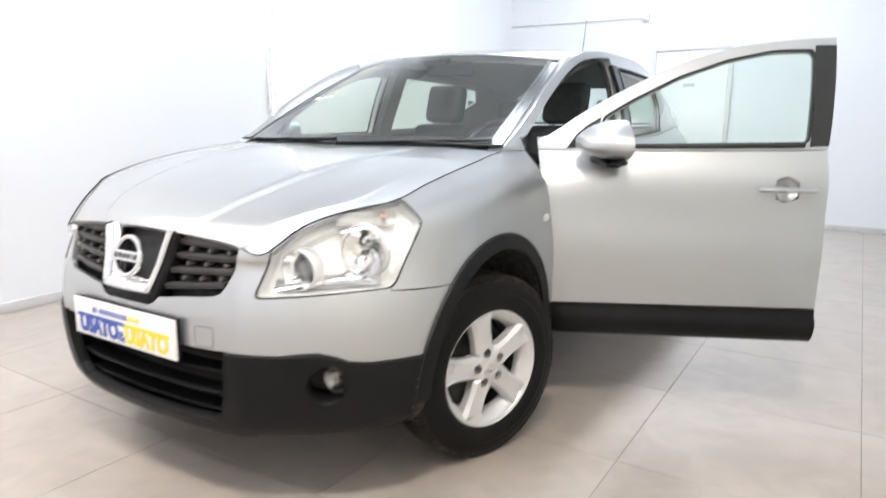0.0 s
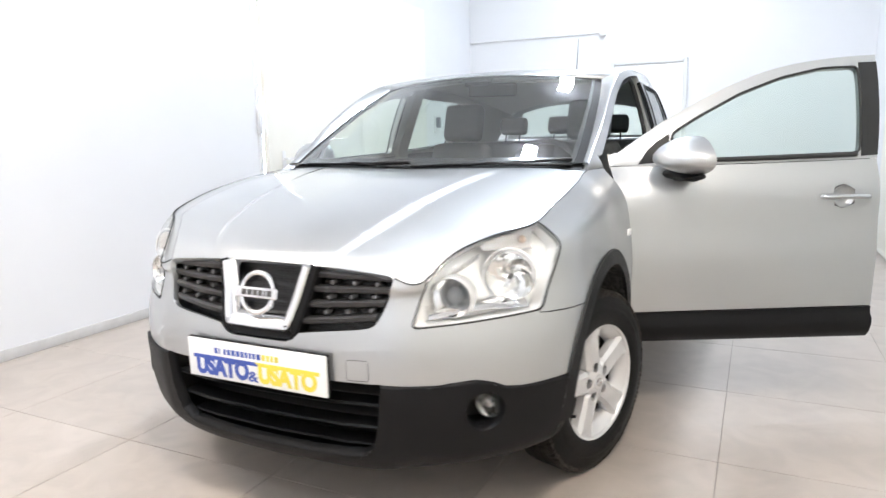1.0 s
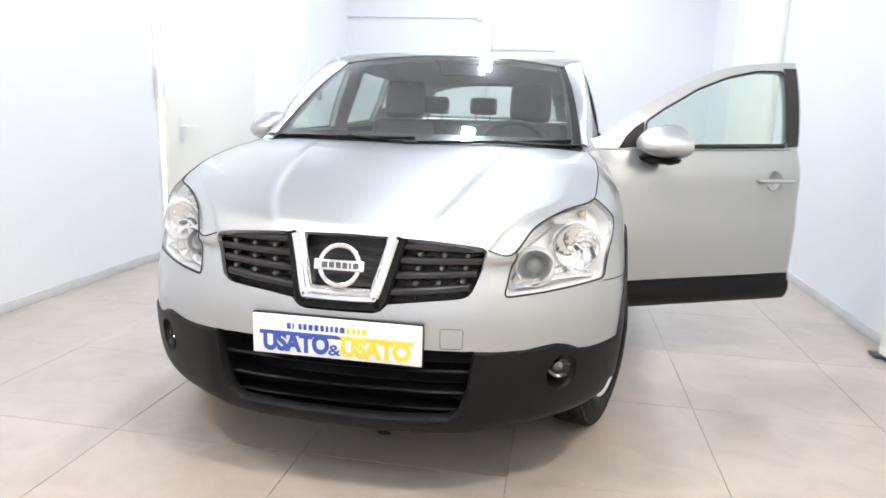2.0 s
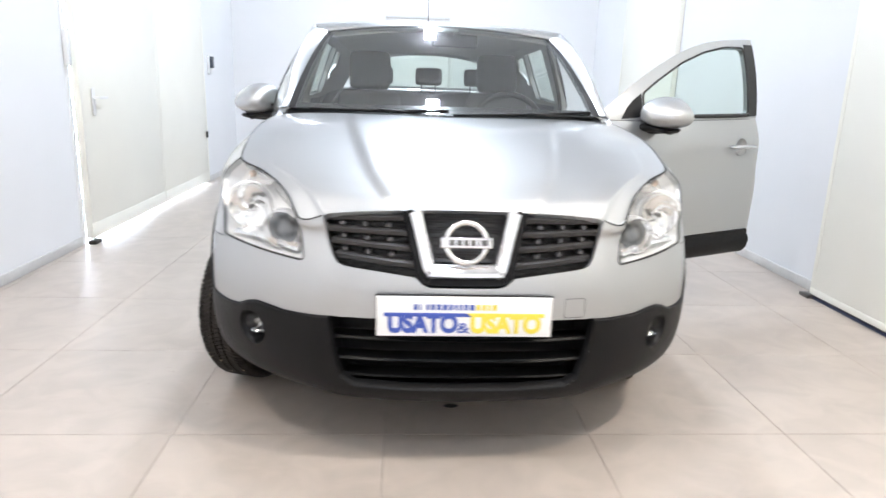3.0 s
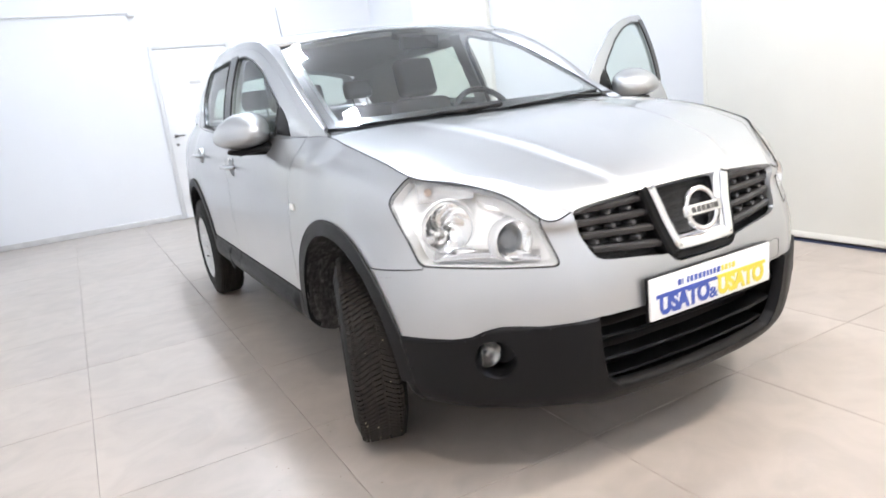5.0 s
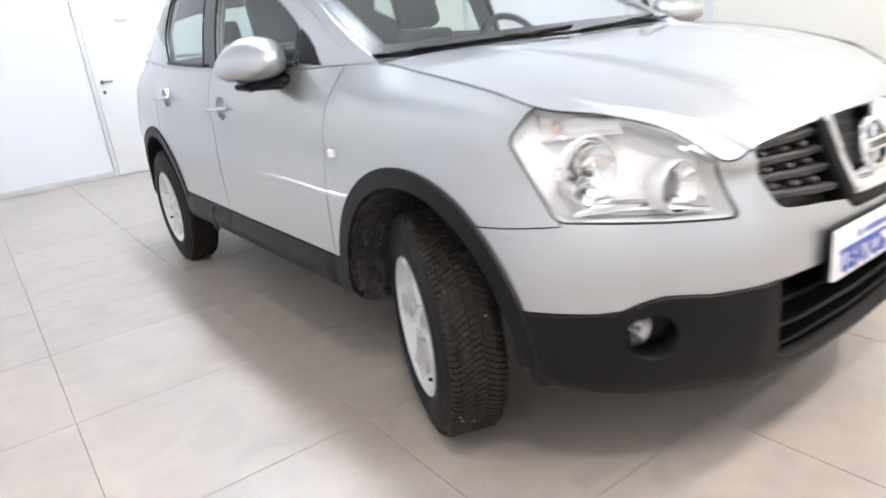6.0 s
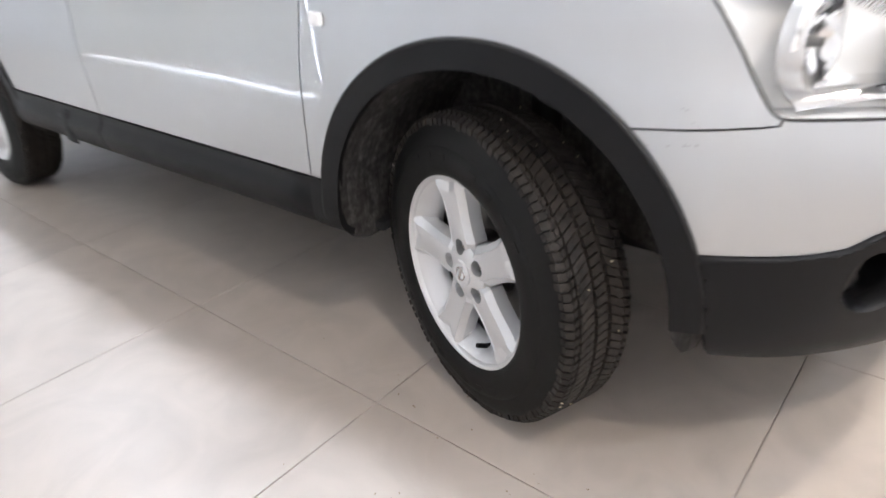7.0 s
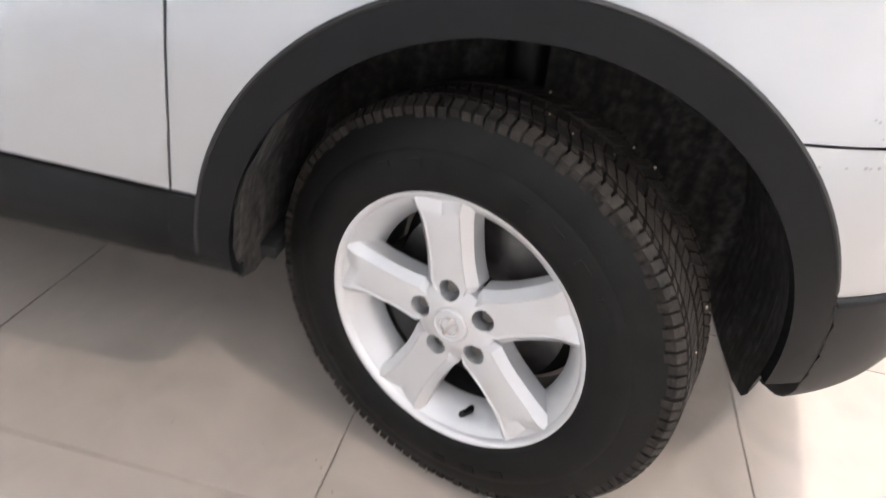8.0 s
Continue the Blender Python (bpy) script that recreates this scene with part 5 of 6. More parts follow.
def headlight(tag, side):
    fs = panels["lamp_" + tag]
    out = Vector((side * 0.60, -0.78, 0.15)).normalized()
    lens = part("headlight", lift(None, fs, gap=0.004, deep=0.012, proud=0.002), LENS, car, "clear headlight with a projector and a round reflector", smooth=50)
    lens.visible_shadow = False
    ring = border_ring(fs)
    bm = bmesh.new()
    tube(bm, ring + ring[:1], 0.0026, 6, caps=False)
    part("lamp_seal", bm, SEAL, lens, "black rubber lamp seal")
    # housing: side walls running straight into a pale floor
    bm = bmesh.new()
    c = sum(ring, Vector()) / len(ring)
    ringb = [p - out * 0.010 + (c - p) * 0.015 for p in ring]
    step = [p - out * 0.030 + (c - p) * 0.05 for p in ring]
    deep = [p - out * 0.062 + (c - p) * 0.10 for p in ring]
    vs = grid(bm, [ringb, step, deep], wrap=True)
    bm.faces.new(vs[-1])
    part("lamp_housing", bm, LAMP_GREY, lens, "pale grey lamp housing", smooth=50)

    def facing(p, d):
        """A pose whose x axis looks out of the lamp."""
        d = Vector(d).normalized()
        return Matrix.Translation(p) @ d.to_track_quat("X", "Z").to_matrix().to_4x4()

    # projector: a pale tube with a bright ring and a glassy ball
    pc = Vector((side * 0.583, 0.172, 0.782))
    m = facing(pc - out * 0.026, (side * 0.10, -1.0, 0.02))
    bm = bmesh.new()
    lathe(bm, [(-0.034, 0.027), (-0.020, 0.031), (0.004, 0.050), (0.012, 0.055)], 48, m)
    part("projector_bowl", bm, REFLECTOR, lens, "bright projector bowl")
    bm = bmesh.new()
    lathe(bm, [(0.011, 0.055), (0.014, 0.057), (0.012, 0.0590), (0.0, 0.0605), (-0.030, 0.062)], 48, m)
    part("projector_ring", bm, RIB, lens, "pale projector ring")
    bm = bmesh.new()
    lathe(bm, [(-0.030 + 0.022 * math.cos(a), 0.029 * math.sin(a)) for a in [math.pi / 2 * k / 10 for k in range(10, -1, -1)]], 40, m)
    part("projector_lens", bm, LENS_DARK, lens, "dark glassy projector lens")
    # deep main reflector with facets and a bulb
    rc = Vector((side * 0.712, 0.296, 0.826))
    m = facing(rc - out * 0.032, (side * 0.16, -1.0, 0.02))
    bm = bmesh.new()
    n = 40
    rows = []
    for j in range(9):
        r = 0.012 + 0.058 * j / 8
        row = []
        for k in range(n):
            a = 2 * math.pi * k / n
            rr = r * (1.0 + 0.02 * math.cos(10 * a) * (j % 2) * (j < 8))
            row.append(m @ Vector((-0.026 + 0.026 * (r / 0.07) ** 2 + 0.0025 * math.cos(5 * a + j), rr * math.cos(a), rr * math.sin(a))))
        rows.append(row)
    grid(bm, rows, wrap=True)
    part("main_reflector", bm, REFLECTOR, lens, "faceted bright reflector bowl", smooth=15)
    bm = bmesh.new()
    lathe(bm, [(-0.004, 0.0695), (0.003, 0.0705), (0.003, 0.0718), (-0.002, 0.0728), (-0.032, 0.0745)], 48, m)
    part("reflector_ring", bm, RIB, lens)
    bm = bmesh.new()
    arch = [radians(10 + 170 * k / 24) for k in range(25)]
    tube(bm, [m @ Vector((-0.006, 0.083 * math.cos(a), 0.083 * math.sin(a))) for a in arch], 0.0035, 8)
    part("reflector_arch", bm, LAMP_GREY, lens, "pale arch over the reflector")
    bm = bmesh.new()
    lathe(bm, [(-0.026, 0.008), (-0.006, 0.008), (0.0, 0.0075), (0.002, 0.0)], 16, m)
    part("main_bulb", bm, STEEL, lens, "small bulb with a dark cap")
    # indicator bowl along the upper edge
    bm = bmesh.new()
    rows = []
    for j in range(9):
        f = j / 8
        p = Vector((side * (0.745 - 0.105 * f), 0.408 - 0.145 * f, 0.925 - 0.006 * f))
        hgt = 0.030 - 0.016 * f
        rows.append([p - out * (0.022 + 0.026 * math.sin(math.pi * k / 8) + 0.002 * (j % 2)) + Vector((0, 0, hgt * math.cos(math.pi * k / 8))) for k in range(9)])
    grid(bm, rows)
    part("indicator_bowl", bm, RIB, lens, "ribbed grey indicator bowl", smooth=15)
    bm = bmesh.new()
    bmesh.ops.create_uvsphere(bm, u_segments=14, v_segments=8, radius=0.012, matrix=Matrix.Translation(Vector((side * 0.722, 0.382, 0.925)) - out * 0.036))
    part("indicator_bulb", bm, AMBER, lens, "amber indicator bulb")
    # fine ribs along the upper edge over the projector
    bm = bmesh.new()
    for k in range(24):
        f = k / 23
        a = Vector((side * (0.520 + 0.100 * f), 0.170 + 0.105 * f, 0.822 + 0.068 * f - 0.012 * (1 - f))) - out * 0.026
        tube(bm, [a - out * 0.02 - Vector((0, 0, 0.016)), a, a + Vector((0, 0, 0.004)) + out * 0.003], 0.0014, 5)
    tagged(part("brow_ribs", bm, RIB, lens, "fine grey ribs"), kind="stuff")
    bm = bmesh.new()
    rows = []
    for j in range(15):
        f = j / 14
        p = Vector((side * (0.525 + 0.235 * f), 0.125 + 0.19 * f, 0.722 + 0.013 * f + 0.010 * math.sin(math.pi * f)))
        rows.append([p - out * 0.014, p - out * 0.024 + Vector((0, 0, 0.012)), p - out * 0.055 + Vector((0, 0, 0.030)), p - out * 0.075 + Vector((0, 0, 0.034))])
    grid(bm, rows)
    part("lower_reflector", bm, REFLECTOR, lens, "bright lower reflector strip")


headlight("left", 1)
headlight("right", -1)


def grille():
    """Slats each side of a bright U that holds the badge, over a black core."""
    def top(x):
        return 0.861 - 0.012 * abs(x) / 0.42

    def bot(x):
        return 0.679 + 0.026 * (abs(x) - 0.15) / 0.215

    bm = bmesh.new()
    rows = []
    for z in np.linspace(0.630, 0.875, 8):
        rows.append([(x, nose_y(x, z) + 0.055, z) for x in np.linspace(-0.45, 0.45, 37)])
    grid(bm, rows)
    core = part("grille", bm, MESH, car, "black grille with four slats each side of a bright U")
    for side in (1, -1):
        for f in (0.10, 0.345, 0.595, 0.86):
            xo = np.interp(f, [0.0, 0.13, 0.5, 0.86, 1.0], [0.424, 0.422, 0.408, 0.382, 0.35])
            xi = np.interp(f, [0, 1], [0.178, 0.148])
            rows = []
            for x in np.linspace(xi, xo, 15):
                z = top(x) * (1 - f) + bot(x) * f
                y = nose_y(x, z)
                rows.append([(side * x, y + d, z + h) for h, d in ((0.010, 0.045), (0.011, 0.016), (0.006, 0.008), (-0.006, 0.011), (-0.010, 0.018), (-0.009, 0.045))])
            bm = bmesh.new()
            vs = grid(bm, rows, flip=side < 0)
            bm.faces.new(vs[0] if side > 0 else list(reversed(vs[0])))
            bm.faces.new(list(reversed(vs[-1])) if side > 0 else vs[-1])
            part("slat", bm, SLAT, core, "dark grey grille slat", smooth=30)
        for f in (-0.03, 0.22, 0.47, 0.725):
            for x in (0.225, 0.295, 0.365):
                x2 = x + 0.02 * (0.5 - f)
                z = top(x2) * (1 - f) + bot(x2) * f
                if f < 0:
                    z -= 0.002
                y = nose_y(x2, z)
                bm = bmesh.new()
                lathe(bm, [(-0.004, 0.0), (-0.003, 0.006), (0.004, 0.008), (0.03, 0.009)], 10, pose(side * x2, y + 0.016, z, 0, 0, 90))
                part("grille_peg", bm, PEG, core, "small shiny peg between the slats")
    cap = [(-0.176, 0.866), (-0.166, 0.830), (-0.132, 0.692), (-0.118, 0.671), (-0.095, 0.664), (0.095, 0.664), (0.118, 0.671), (0.132, 0.692), (0.166, 0.830), (0.176, 0.866)]
    bm = bmesh.new()
    sweep(bm, [(p[0], p[1]) for p in spl([(*p, 0) for p in cap], 60)], [(-0.016, 0.05), (-0.016, 0.004), (-0.010, -0.006), (0.010, -0.006), (0.016, 0.0), (0.016, 0.05)], nose_y)
    part("u_surround", bm, CLAD, core, "dark grey surround of the bright U", smooth=30)
    u = [(-0.158, 0.864), (-0.148, 0.828), (-0.117, 0.712), (-0.108, 0.696), (-0.094, 0.689), (0.094, 0.689), (0.108, 0.696), (0.117, 0.712), (0.148, 0.828), (0.158, 0.864)]
    bm = bmesh.new()
    sweep(bm, [(p[0], p[1]) for p in spl([(*p, 0) for p in u], 70)], [(-0.011, 0.03), (-0.011, -0.013), (-0.006, -0.018), (0.006, -0.018), (0.022, -0.009), (0.032, 0.012), (0.033, 0.035)], nose_y)
    part("bright_u", bm, CHROME, core, "chrome U moulding", smooth=35)
    # badge: ring and bar
    m = pose(0, 0.028, 0.781, -14, 0, 0) @ pose(0, 0, 0, 0, 0, -90)
    bm = bmesh.new()
    lathe(bm, [(0.0, 0.052), (0.008, 0.053), (0.011, 0.058), (0.011, 0.062), (0.008, 0.0665), (0.0, 0.068), (-0.006, 0.066), (-0.006, 0.054)], 64, m, close=True)
    ring = part("badge_ring", bm, CHROME, core, "chrome badge ring", smooth=40)
    bm = bmesh.new()
    box(bm, (0.002, -0.077, -0.0165), (0.015, 0.077, 0.0165), 0.003, m)
    part("badge_bar", bm, CHROME, ring, "plain chrome badge bar")
    bm = bmesh.new()
    for k, w in enumerate((0.017, 0.006, 0.015, 0.015, 0.016, 0.017)):
        x = (-0.0525, -0.035, -0.019, 0.001, 0.0215, 0.0435)[k]
        box(bm, (0.0145, x - w / 2, -0.0085), (0.0162, x + w / 2, 0.0085), 0.0005, m @ Matrix.Scale(-1, 4, (0, 1, 0)))
    part("badge_marks", bm, STEEL, ring, "grey bars on the badge", smooth=0)
    # lower intake
    bm = bmesh.new()
    rows = []
    rows.append([(x, nose_y(x, 0.30) + 0.02, 0.285) for x in np.linspace(-0.44, 0.44, 31)])
    for z in np.linspace(0.28, 0.56, 8):
        rows.append([(x, nose_y(x, max(z, 0.32)) + np.interp(abs(x), [0.385, 0.43], [0.11, 0.016]), z) for x in np.linspace(-0.44, 0.44, 31)])
    grid(bm, rows)
    low = part("lower_intake", bm, BLACK, car, "black lower air intake with two blades")
    for z, t in ((0.468, 0.0055), (0.396, 0.0055), (0.335, 0.004)):
        w = np.interp(z, [0.31, 0.345, 0.415, 0.545], [0.32, 0.368, 0.390, 0.405]) + 0.004
        rows = []
        for x in np.linspace(-w, w, 31):
            y = nose_y(x, z) + 0.020
            rows.append([(x, y + d, z + h) for h, d in ((t, 0.07), (t, 0.006), (0, 0), (-t, 0.006), (-t, 0.07))])
        bm = bmesh.new()
        grid(bm, rows)
        part("intake_blade", bm, BLADE, low, "dark grey intake blade", smooth=30)
    bm = bmesh.new()
    box(bm, (-0.48, 0.26, 0.34), (0.48, 1.0, 0.80), 0.03)
    part("engine_bay", bm, BLACK, car, "black engine bay")


grille()


def number_board():
    """A white advertising board where the number plate would sit."""
    z0, z1, yf = 0.503, 0.626, -0.016
    bm = bmesh.new()
    box(bm, (-0.262, yf, z0), (0.262, -0.002, z1), 0.0025)
    board = part("advertising_board", bm, WHITE_PLATE, car, "white board with blue and yellow words in place of a plate")
    bm = bmesh.new()
    box(bm, (-0.264, -0.008, z0 - 0.003), (0.264, 0.004, z1 + 0.003), 0.002)
    part("board_frame", bm, CLAD, board, "dark board holder")
    # the small upper line, a plain bar for each letter
    x = -0.152
    for k, w in enumerate((12, 5, 0, 9, 11, 13, 13, 11, 9, 9, 10, 14, 12, 11, 9, 13)):
        if w:
            bm = bmesh.new()
            box(bm, (x, yf - 0.0012, z1 - 0.040), (x + 0.001 * w, yf + 0.001, z1 - 0.022), 0.0005)
            part("letter_bar", bm, BLUE if k < 12 else YELLOW, board, smooth=0)
        x += 0.001 * w + (0.0055 if w else 0.009)
    for x0, x1, lean, m in ((-0.240, 0.006, 0.016, BLUE), (0.000, 0.240, 0.016, YELLOW)):
        bm = bmesh.new()
        box(bm, (x0, yf - (0.0012 if x0 < 0 else 0.0008), z1 - 0.061), (x1, yf + 0.001, z1 - 0.049), 0.0004)
        for v in bm.verts:
            v.co.x += lean * (z1 - 0.049 - v.co.z) / 0.012 * (1 if (v.co.x > 0.0) == (x0 < 0) and abs(v.co.x) < 0.1 else 0)
        part("word_band", bm, m, board, smooth=0)
    for words, x, z, size, wide, m in (("USATO", -0.228, z1 - 0.108, 0.076, 0.208, BLUE), ("&", -0.022, z1 - 0.111, 0.046, 0.038, BLUE), ("USATO", 0.018, z1 - 0.108, 0.076, 0.212, YELLOW)):
        bm = text_mesh(words, size)
        lo, hi = min(v.co.x for v in bm.verts), max(v.co.x for v in bm.verts)
        for v in bm.verts:
            v.co = Vector((x + (v.co.x - lo) * wide / (hi - lo), yf - 0.0008 - v.co.z, z + v.co.y))
        part("letters", bm, m, board, smooth=0)


number_board()


def fog_lamp(side):
    ctr = Vector((side * 0.662, 0.186, 0.455))
    d = Vector((side * R2, -R2, 0))
    m = Matrix.Translation(ctr) @ d.to_track_quat("X", "Z").to_matrix().to_4x4()
    bm = bmesh.new()
    lathe(bm, [(0.006, 0.0605), (0.002, 0.0565), (-0.012, 0.054), (-0.045, 0.050), (-0.075, 0.046), (-0.078, 0.0)], 40, m)
    cup = part("fog_lamp", bm, BLACK, car, "round fog lamp in a black recess")
    lc = ctr + Vector((side * 0.002, 0.030, 0.003))
    m = Matrix.Translation(lc) @ Vector((side * 0.12, -1, 0)).to_track_quat("X", "Z").to_matrix().to_4x4()
    bm = bmesh.new()
    lathe(bm, [(0.012, 0.0), (0.011, 0.016), (0.006, 0.030), (-0.003, 0.038), (-0.01, 0.039)], 36, m)
    g = part("fog_lens", bm, LENS, cup, "clear fog lamp glass")
    g.visible_shadow = False
    bm = bmesh.new()
    lathe(bm, [(-0.008, 0.040), (-0.010, 0.037), (-0.024, 0.028), (-0.033, 0.014), (-0.035, 0.0)], 36, m)
    lathe(bm, [(-0.03, 0.008), (-0.008, 0.009), (-0.006, 0.0)], 12, m)
    part("fog_reflector", bm, FOG_BOWL, cup, "bright fog lamp reflector", smooth=25)
    bm = bmesh.new()
    lathe(bm, [(-0.005, 0.039), (-0.008, 0.044), (-0.06, 0.046)], 36, m)
    part("fog_rim", bm, CLAD, cup)


fog_lamp(1)
fog_lamp(-1)


def small_front_parts():
    # towing eye cover: a fine square joint in the bumper skin
    bm = bmesh.new()
    pts = rounded([(0.308, 0.553), (0.374, 0.553), (0.374, 0.613), (0.308, 0.613)], 0.008, 4)
    skin = np.array([v.co for f in panels["bumper"] for v in f.verts if v.co.y < 0.1])
    path = [(p[0], skin[np.argmin(np.hypot(skin[:, 0] - p[0], skin[:, 2] - p[1])), 1] - 0.0004, p[1]) for p in pts]
    tube(bm, path + path[:1], 0.0009, 5, caps=False)
    part("towing_cover_joint", bm, SEAL, car)
    for side in (1, -1):
        bm = bmesh.new()
        box(bm, (-0.004, -0.020, -0.014), (0.008, 0.020, 0.014), 0.0065, pose(side * 0.8815, 1.205, 0.838, 0, 0, 0 if side > 0 else 180))
        part("side_indicator", bm, LAMP_GREY, car, "small clear side indicator")
    bm = bmesh.new()
    tube(bm, [(0, 3.80, 1.545), (0, 3.815, 1.60)], [0.016, 0.010], 10)
    tube(bm, [(0, 3.812, 1.585), (0, 3.90, 1.97)], [0.0035, 0.002], 8)
    part("aerial", bm, BLACK, car, "thin black roof aerial")


small_front_parts()


# ---- inside the car ----
def cushion(bm, lo, hi, bevel, m=None, puff=0.0):
    """A padded block with well rounded edges."""
    start = len(bm.verts)
    t = bmesh.new()
    box(t, lo, hi)
    es = list(t.edges)
    bmesh.ops.bevel(t, geom=es, offset=bevel, segments=4, profile=0.6, affect="EDGES")
    if m is not None:
        bmesh.ops.transform(t, matrix=m, verts=t.verts)
    vm = {v: bm.verts.new(v.co) for v in t.verts}
    for f in t.faces:
        bm.faces.new([vm[v] for v in f.verts])
    t.free()


def seat(x):
    bm = bmesh.new()
    cushion(bm, (x - 0.25, 1.86, 0.50), (x + 0.25, 2.36, 0.66), 0.05)
    cushion(bm, (x - 0.27, 1.90, 0.55), (x - 0.18, 2.34, 0.70), 0.04)
    cushion(bm, (x + 0.18, 1.90, 0.55), (x + 0.27, 2.34, 0.70), 0.04)
    s = part("front_seat", bm, FABRIC, car, "dark grey fabric front seat")
    m = pose(x, 2.34, 0.62, -16, 0, 0)
    bm = bmesh.new()
    cushion(bm, (-0.20, -0.06, 0.0), (0.20, 0.08, 0.585), 0.07, m)
    cushion(bm, (-0.24, -0.09, 0.05), (-0.16, 0.05, 0.46), 0.04, m)
    cushion(bm, (0.16, -0.09, 0.05), (0.24, 0.05, 0.46), 0.04, m)
    part("backrest", bm, FABRIC, s)
    bm = bmesh.new()
    cushion(bm, (-0.13, -0.05, 0.60), (0.13, 0.055, 0.838), 0.05, m)
    tube(bm, [m @ Vector((-0.06, 0, 0.56)), m @ Vector((-0.06, 0, 0.66))], 0.007, 8)
    tube(bm, [m @ Vector((0.06, 0, 0.56)), m @ Vector((0.06, 0, 0.66))], 0.007, 8)
    part("headrest", bm, FABRIC, s, "dark headrest")


seat(0.41)
seat(-0.41)


def rear_bench():
    bm = bmesh.new()
    cushion(bm, (-0.66, 2.72, 0.50), (0.66, 3.22, 0.68), 0.05)
    b = part("rear_bench", bm, FABRIC, car, "dark grey fabric rear bench")
    m = pose(0, 3.20, 0.64, -20, 0, 0)
    bm = bmesh.new()
    cushion(bm, (-0.66, -0.06, 0.0), (0.66, 0.07, 0.56), 0.05, m)
    part("bench_back", bm, FABRIC, b)
    for x in (-0.38, 0.0, 0.38):
        bm = bmesh.new()
        cushion(bm, (x - 0.104, -0.045, 0.632), (x + 0.104, 0.045, 0.757), 0.035, m)
        for s in (-0.055, 0.055):
            tube(bm, [m @ Vector((x + s, 0, 0.52)), m @ Vector((x + s, 0, 0.64))], 0.006, 8)
        part("bench_headrest", bm, FABRIC, b, "dark rear headrest on two stalks")
    bm = bmesh.new()
    box(bm, (-0.62, 3.40, 1.085), (0.62, 4.06, 1.105), 0.006)
    part("parcel_shelf", bm, CARPET, car, "dark parcel shelf")
    bm = bmesh.new()
    box(bm, (-0.60, 4.07, 1.06), (0.60, 4.10, 1.175), 0.01)
    part("tailgate_lining", bm, DASH, car, "dark grey tailgate lining")


rear_bench()


def dashboard():
    bm = bmesh.new()
    rows = []
    for x in np.linspace(-0.74, 0.74, 33):
        a = abs(x) / 0.74
        hood_up = 0.050 * math.exp(-((x - 0.37) / 0.16) ** 4) + 0.012 * math.exp(-((x) / 0.16) ** 4)
        y0 = 1.02 + 0.15 * a**2.3
        prof = [(y0, 1.080), (y0 + 0.14, 1.085), (1.42 - 0.04 * a, 1.075 + 0.5 * hood_up), (1.53 - 0.05 * a, 1.055 + hood_up), (1.575 - 0.05 * a, 1.02 + hood_up * 0.7), (1.55 - 0.05 * a, 0.95), (1.57 - 0.05 * a, 0.80), (1.50, 0.55), (1.30, 0.40)]
        rows.append([(x, y, min(z, 1.10)) for y, z in prof])
    grid(bm, rows)
    d = part("dashboard", bm, DASH, car, "dark grey plastic dashboard", smooth=50)
    bm = bmesh.new()
    box(bm, (-0.14, 1.555, 0.72), (0.14, 1.585, 1.03), 0.015)
    part("centre_stack", bm, BLACK, d, "black centre console")
    c = Vector((0.37, 1.70, 1.028))
    m = Matrix.Translation(c) @ pose(0, 0, 0, 65, 0, 0)
    bm = bmesh.new()
    tube(bm, [m @ Vector((0.185 * math.cos(2 * math.pi * k / 48), 0.185 * math.sin(2 * math.pi * k / 48), 0)) for k in range(49)], 0.0155, 12, caps=False)
    w = part("steering_wheel", bm, BLACK, car, "black three-spoke steering wheel", smooth=60)
    bm = bmesh.new()
    cushion(bm, (-0.075, -0.075, -0.03), (0.075, 0.065, 0.03), 0.025, m)
    part("wheel_pad", bm, DASH, w)
    for a in (0, 180, 270):
        bm = bmesh.new()
        cushion(bm, (0.05, -0.022, -0.022), (0.182, 0.022, 0.0), 0.008, m @ pose(0, 0, 0, 0, 0, a))
        part("wheel_spoke", bm, STEEL if a != 270 else BLACK, w, "grey wheel spoke")
    bm = bmesh.new()
    tube(bm, [m @ Vector((0, 0, -0.02)), m @ Vector((0, 0.02, -0.22))], 0.035, 14)
    part("steering_column", bm, BLACK, car)
    # inside mirror and its mount
    bm = bmesh.new()
    cushion(bm, (-0.125, -0.018, -0.034), (0.125, 0.018, 0.034), 0.015, pose(0.075, 1.80, 1.462, 8, 0, 14))
    tube(bm, [(0, 1.775, 1.50), (0.05, 1.80, 1.465)], 0.012, 8)
    im = part("inside_mirror", bm, BLACK, car, "black inside mirror")
    bm = bmesh.new()
    box(bm, (-0.07, 1.755, 1.482), (0.07, 1.83, 1.515), 0.012)
    part("mirror_cover", bm, DASH, im)


dashboard()


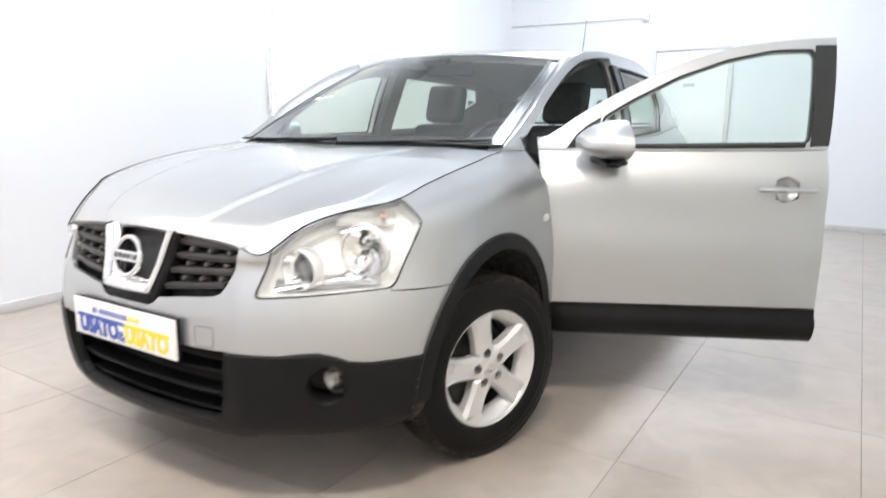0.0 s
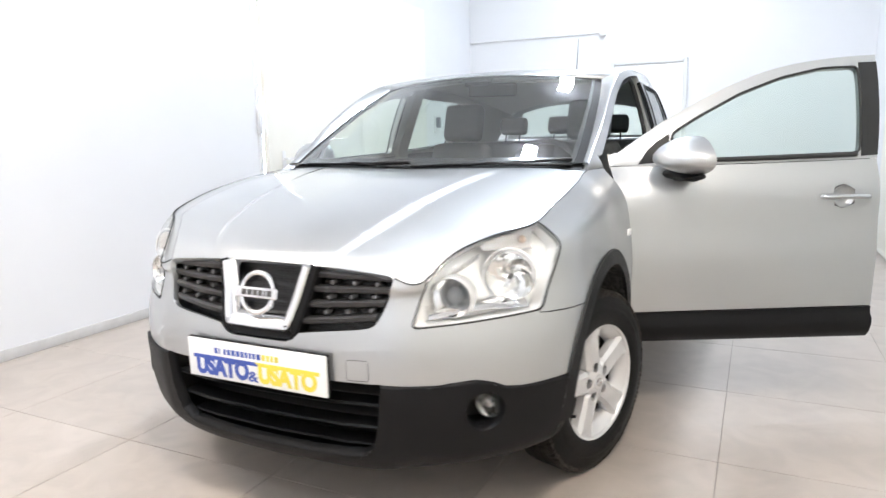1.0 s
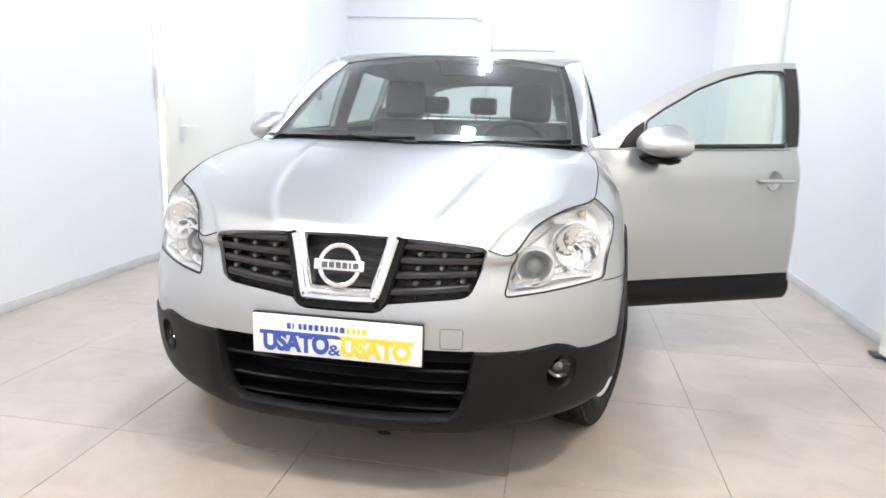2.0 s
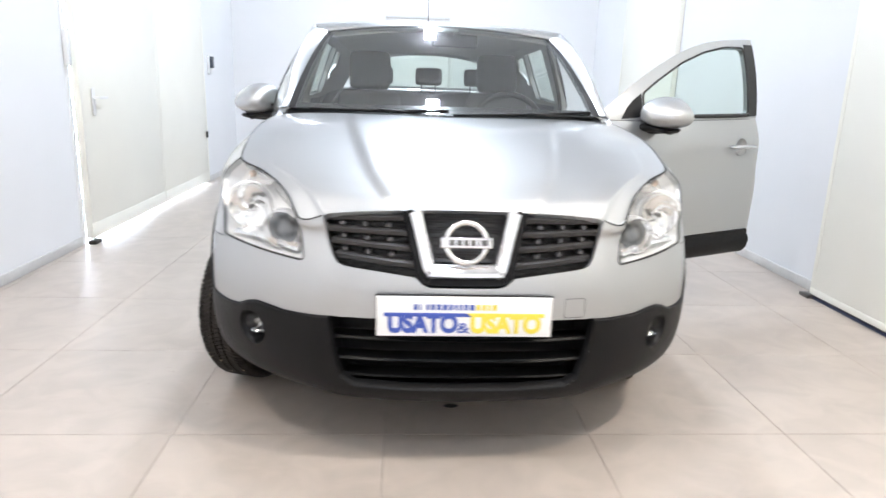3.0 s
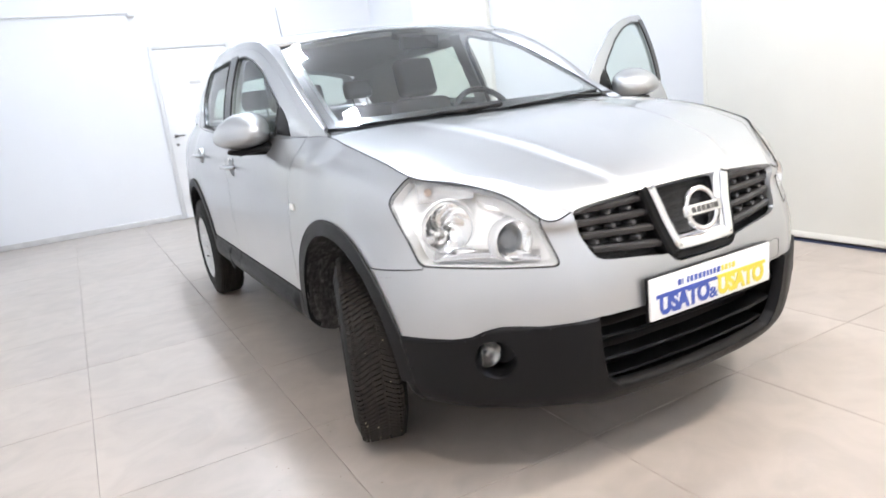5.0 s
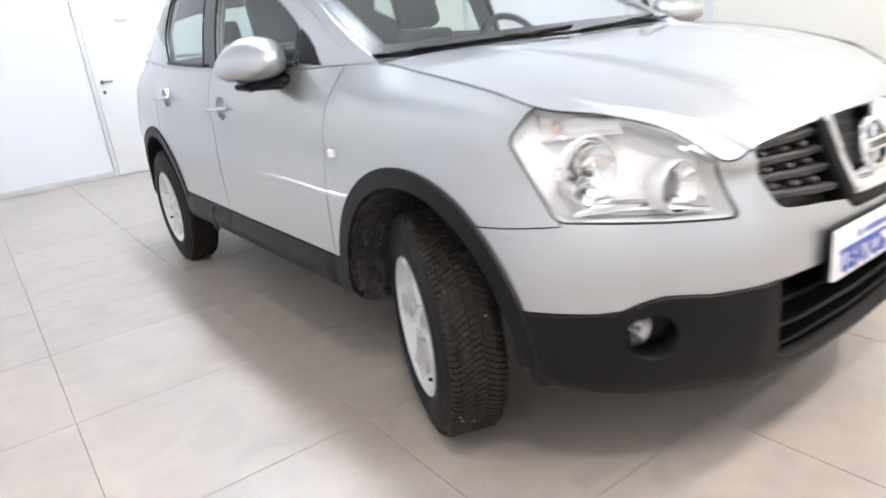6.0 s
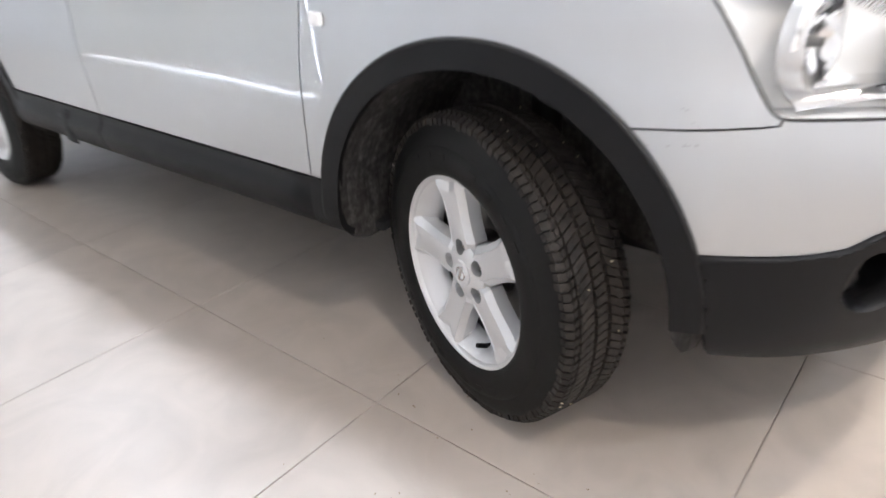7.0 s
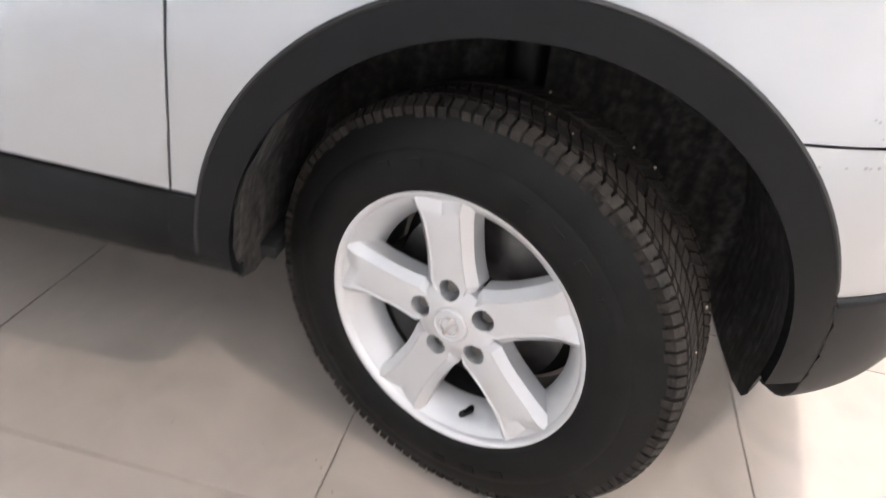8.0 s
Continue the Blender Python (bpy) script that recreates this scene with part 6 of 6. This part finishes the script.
def cabin_lining():
    bm = bmesh.new()
    box(bm, (-0.76, 1.2, 0.31), (0.76, 4.0, 0.335), 0.004)
    part("cabin_floor", bm, CARPET, car, "dark carpet")
    bm = bmesh.new()
    box(bm, (-0.48, 1.12, 0.32), (0.48, 1.16, 1.06), 0.01)
    box(bm, (-0.78, 1.235, 0.32), (0.78, 1.25, 1.06), 0.005)
    part("bulkhead", bm, CARPET, car)
    bm = bmesh.new()
    box(bm, (-0.48, 3.42, 0.33), (0.48, 3.46, 1.06), 0.01)
    part("boot_wall", bm, CARPET, car)
    for side in (1, -1):
        tag = "left" if side > 0 else "right"
        # centre pillar lining
        bm = bmesh.new()
        rows = []
        for z in np.linspace(0.36, 1.54, 16):
            if z < 1.1:
                x = 0.80
            else:
                bx, bz = by_y(TOP[10:19], 2.38)
                tx, tz = by_y(CANT, 2.38)
                x = bx + (tx - bx) * (z - bz) / (tz - bz) - 0.022
            y = 2.38 + 0.1 * max(0, z - 1.1)
            w = 0.075 if z > 1.0 else 0.11
            rows.append([(side * (x + 0.02), y - w, z), (side * (x - 0.02), y - w + 0.015, z), (side * (x - 0.028), y, z), (side * (x - 0.02), y + w - 0.015, z), (side * (x + 0.02), y + w, z)])
        grid(bm, rows, flip=side > 0)
        part("centre_pillar", bm, TRIM_GREY, car, "grey centre pillar lining", smooth=40)
        for key in ("frame_rear_", "frame_quarter_") + (("frame_front_",) if side < 0 else ()):
            bm = lift(None, cab[key + tag], gap=-0.004, deep=0.0, proud=-0.034)
            bmesh.ops.reverse_faces(bm, faces=bm.faces)
            part("frame_lining", bm, TRIM_GREY, car, "grey window frame lining", smooth=60)
        bm = bmesh.new()
        grid(bm, [[Vector(p) - Vector((side * 0.012, -0.02, 0.012)) for p in r] for r in pillar_rows(side)], flip=side > 0)
        part("pillar_lining", bm, TRIM_GREY, car, "grey screen pillar lining", smooth=60)
        # door post behind the wing
        bm = bmesh.new()
        box(bm, (0.62 if side > 0 else -0.835, 1.252, 0.36), (0.835 if side > 0 else -0.62, 1.268, 1.0), 0.004)
        part("door_post", bm, DASH if side < 0 else PAINT, car)
        bm = bmesh.new()
        box(bm, (0.68 if side > 0 else -0.82, 1.262, 0.335), (0.82 if side > 0 else -0.68, 3.10, 0.42), 0.02)
        part("inner_sill", bm, PAINT if side > 0 else BLACK, car)
    bm = bmesh.new()
    ring = spl([(0.80, 1.30, 0.43), (0.80, 2.28, 0.43), (0.79, 2.29, 1.08), (0.69, 2.33, 1.485), (0.675, 2.08, 1.475), (0.69, 1.75, 1.385), (0.715, 1.45, 1.245)], 50)
    tube(bm, [tuple(p) for p in ring], 0.012, 8)
    part("door_seal", bm, SEAL, car, "black rubber door seal")


cabin_lining()


def scuffs():
    """A few grey stone chips in the paint beside the bumper joint."""
    bm = bmesh.new()
    fs = [f for k in ("bumper", "fender_right") for f in panels[k]]
    for y, z, r in ((0.499, 0.686, 0.0024), (0.469, 0.688, 0.0022), (0.447, 0.690, 0.0028), (0.441, 0.690, 0.0020), (0.431, 0.691, 0.0026), (0.458, 0.743, 0.0018), (0.452, 0.741, 0.0022), (0.441, 0.723, 0.0016), (0.555, 0.70, 0.0014)):
        f = min((f for f in fs if f.calc_center_median().x < 0), key=lambda f: math.hypot(f.calc_center_median().y - y, f.calc_center_median().z - z))
        c, n = f.calc_center_median(), f.normal
        x = c.x - (n.y * (y - c.y) + n.z * (z - c.z)) / n.x
        m = Matrix.Translation(Vector((x, y, z)) + n * 0.0002) @ n.to_track_quat("X", "Z").to_matrix().to_4x4()
        lathe(bm, [(-0.001, r), (0.0003, 0.8 * r), (0.0004, 0.0)], 9, m)
    tagged(part("paint_chips", bm, CHIP, bumper, "small grey stone chips"), kind="stuff")


scuffs()
shell.free()


# ---- small thing on the floor ----
def floor_scrap():
    bm = bmesh.new()
    rows = []
    for k in range(10):
        f = k / 9
        rows.append([(0.014 - 0.028 + 0.056 * f, 0.499 + 0.010 * math.cos(a) * math.sin(math.pi * (0.1 + 0.8 * f)), 0.008 + 0.008 * math.sin(a) * math.sin(math.pi * (0.1 + 0.8 * f))) for a in [2 * math.pi * i / 10 for i in range(10)]])
    vs = grid(bm, rows, wrap=True)
    bm.faces.new(vs[0])
    bm.faces.new(list(reversed(vs[-1])))
    tagged(part("rubber_scrap", bm, SEAL), "small black rubber scrap lying on the tiles", "scrap")


floor_scrap()


def floor_crumbs():
    """Crumbs of dry mud that fell round the front wheel."""
    random.seed(11)
    bm = bmesh.new()
    for k in range(34):
        x, y, r = -0.98 + random.gauss(0, 0.17), 0.75 + random.gauss(0, 0.28), random.uniform(0.0006, 0.0019)
        bmesh.ops.create_icosphere(bm, subdivisions=1, radius=r, matrix=pose(x, y, 0.35 * r, 0, 0, 40 * k) @ Matrix.Diagonal((1.3, 1.0, 0.6, 1.0)))
    tagged(part("mud_crumbs", bm, MUD), "scattered brown mud crumbs on the tiles", "dirt", kind="stuff")


floor_crumbs()

# ---- floor tiles ----
def floor_tiles():
    """Square tiles on a regular net; those at the walls are cut to fit."""
    size, gap = 0.75, 0.0026
    shapes = {}
    x = -0.99 + size / 2 - 3 * size
    while x - size / 2 < WALL_R:
        y = 0.295 + size / 2 - 7 * size
        while y - size / 2 < FAR:
            x0, x1 = max(x - size / 2 + gap / 2, WALL_L + 0.001), min(x + size / 2 - gap / 2, WALL_R - 0.001)
            y0, y1 = max(y - size / 2 + gap / 2, NEAR + 0.001), min(y + size / 2 - gap / 2, FAR - 0.001)
            if x1 - x0 > 0.01 and y1 - y0 > 0.01:
                key = tuple(round(v, 4) for v in (x0 - x, x1 - x, y0 - y, y1 - y))
                if key not in shapes:
                    bm = bmesh.new()
                    box(bm, (key[0], key[2], -0.01), (key[1], key[3], 0.0), 0.0012)
                    me = bpy.data.meshes.new("tile")
                    bm.to_mesh(me)
                    bm.free()
                    me.materials.append(TILE)
                    shapes[key] = me
                ob = new("tile", shapes[key])
                ob.parent = floor
                ob.location = (x, y, 0.0)
            y += size
        x += size


floor_tiles()
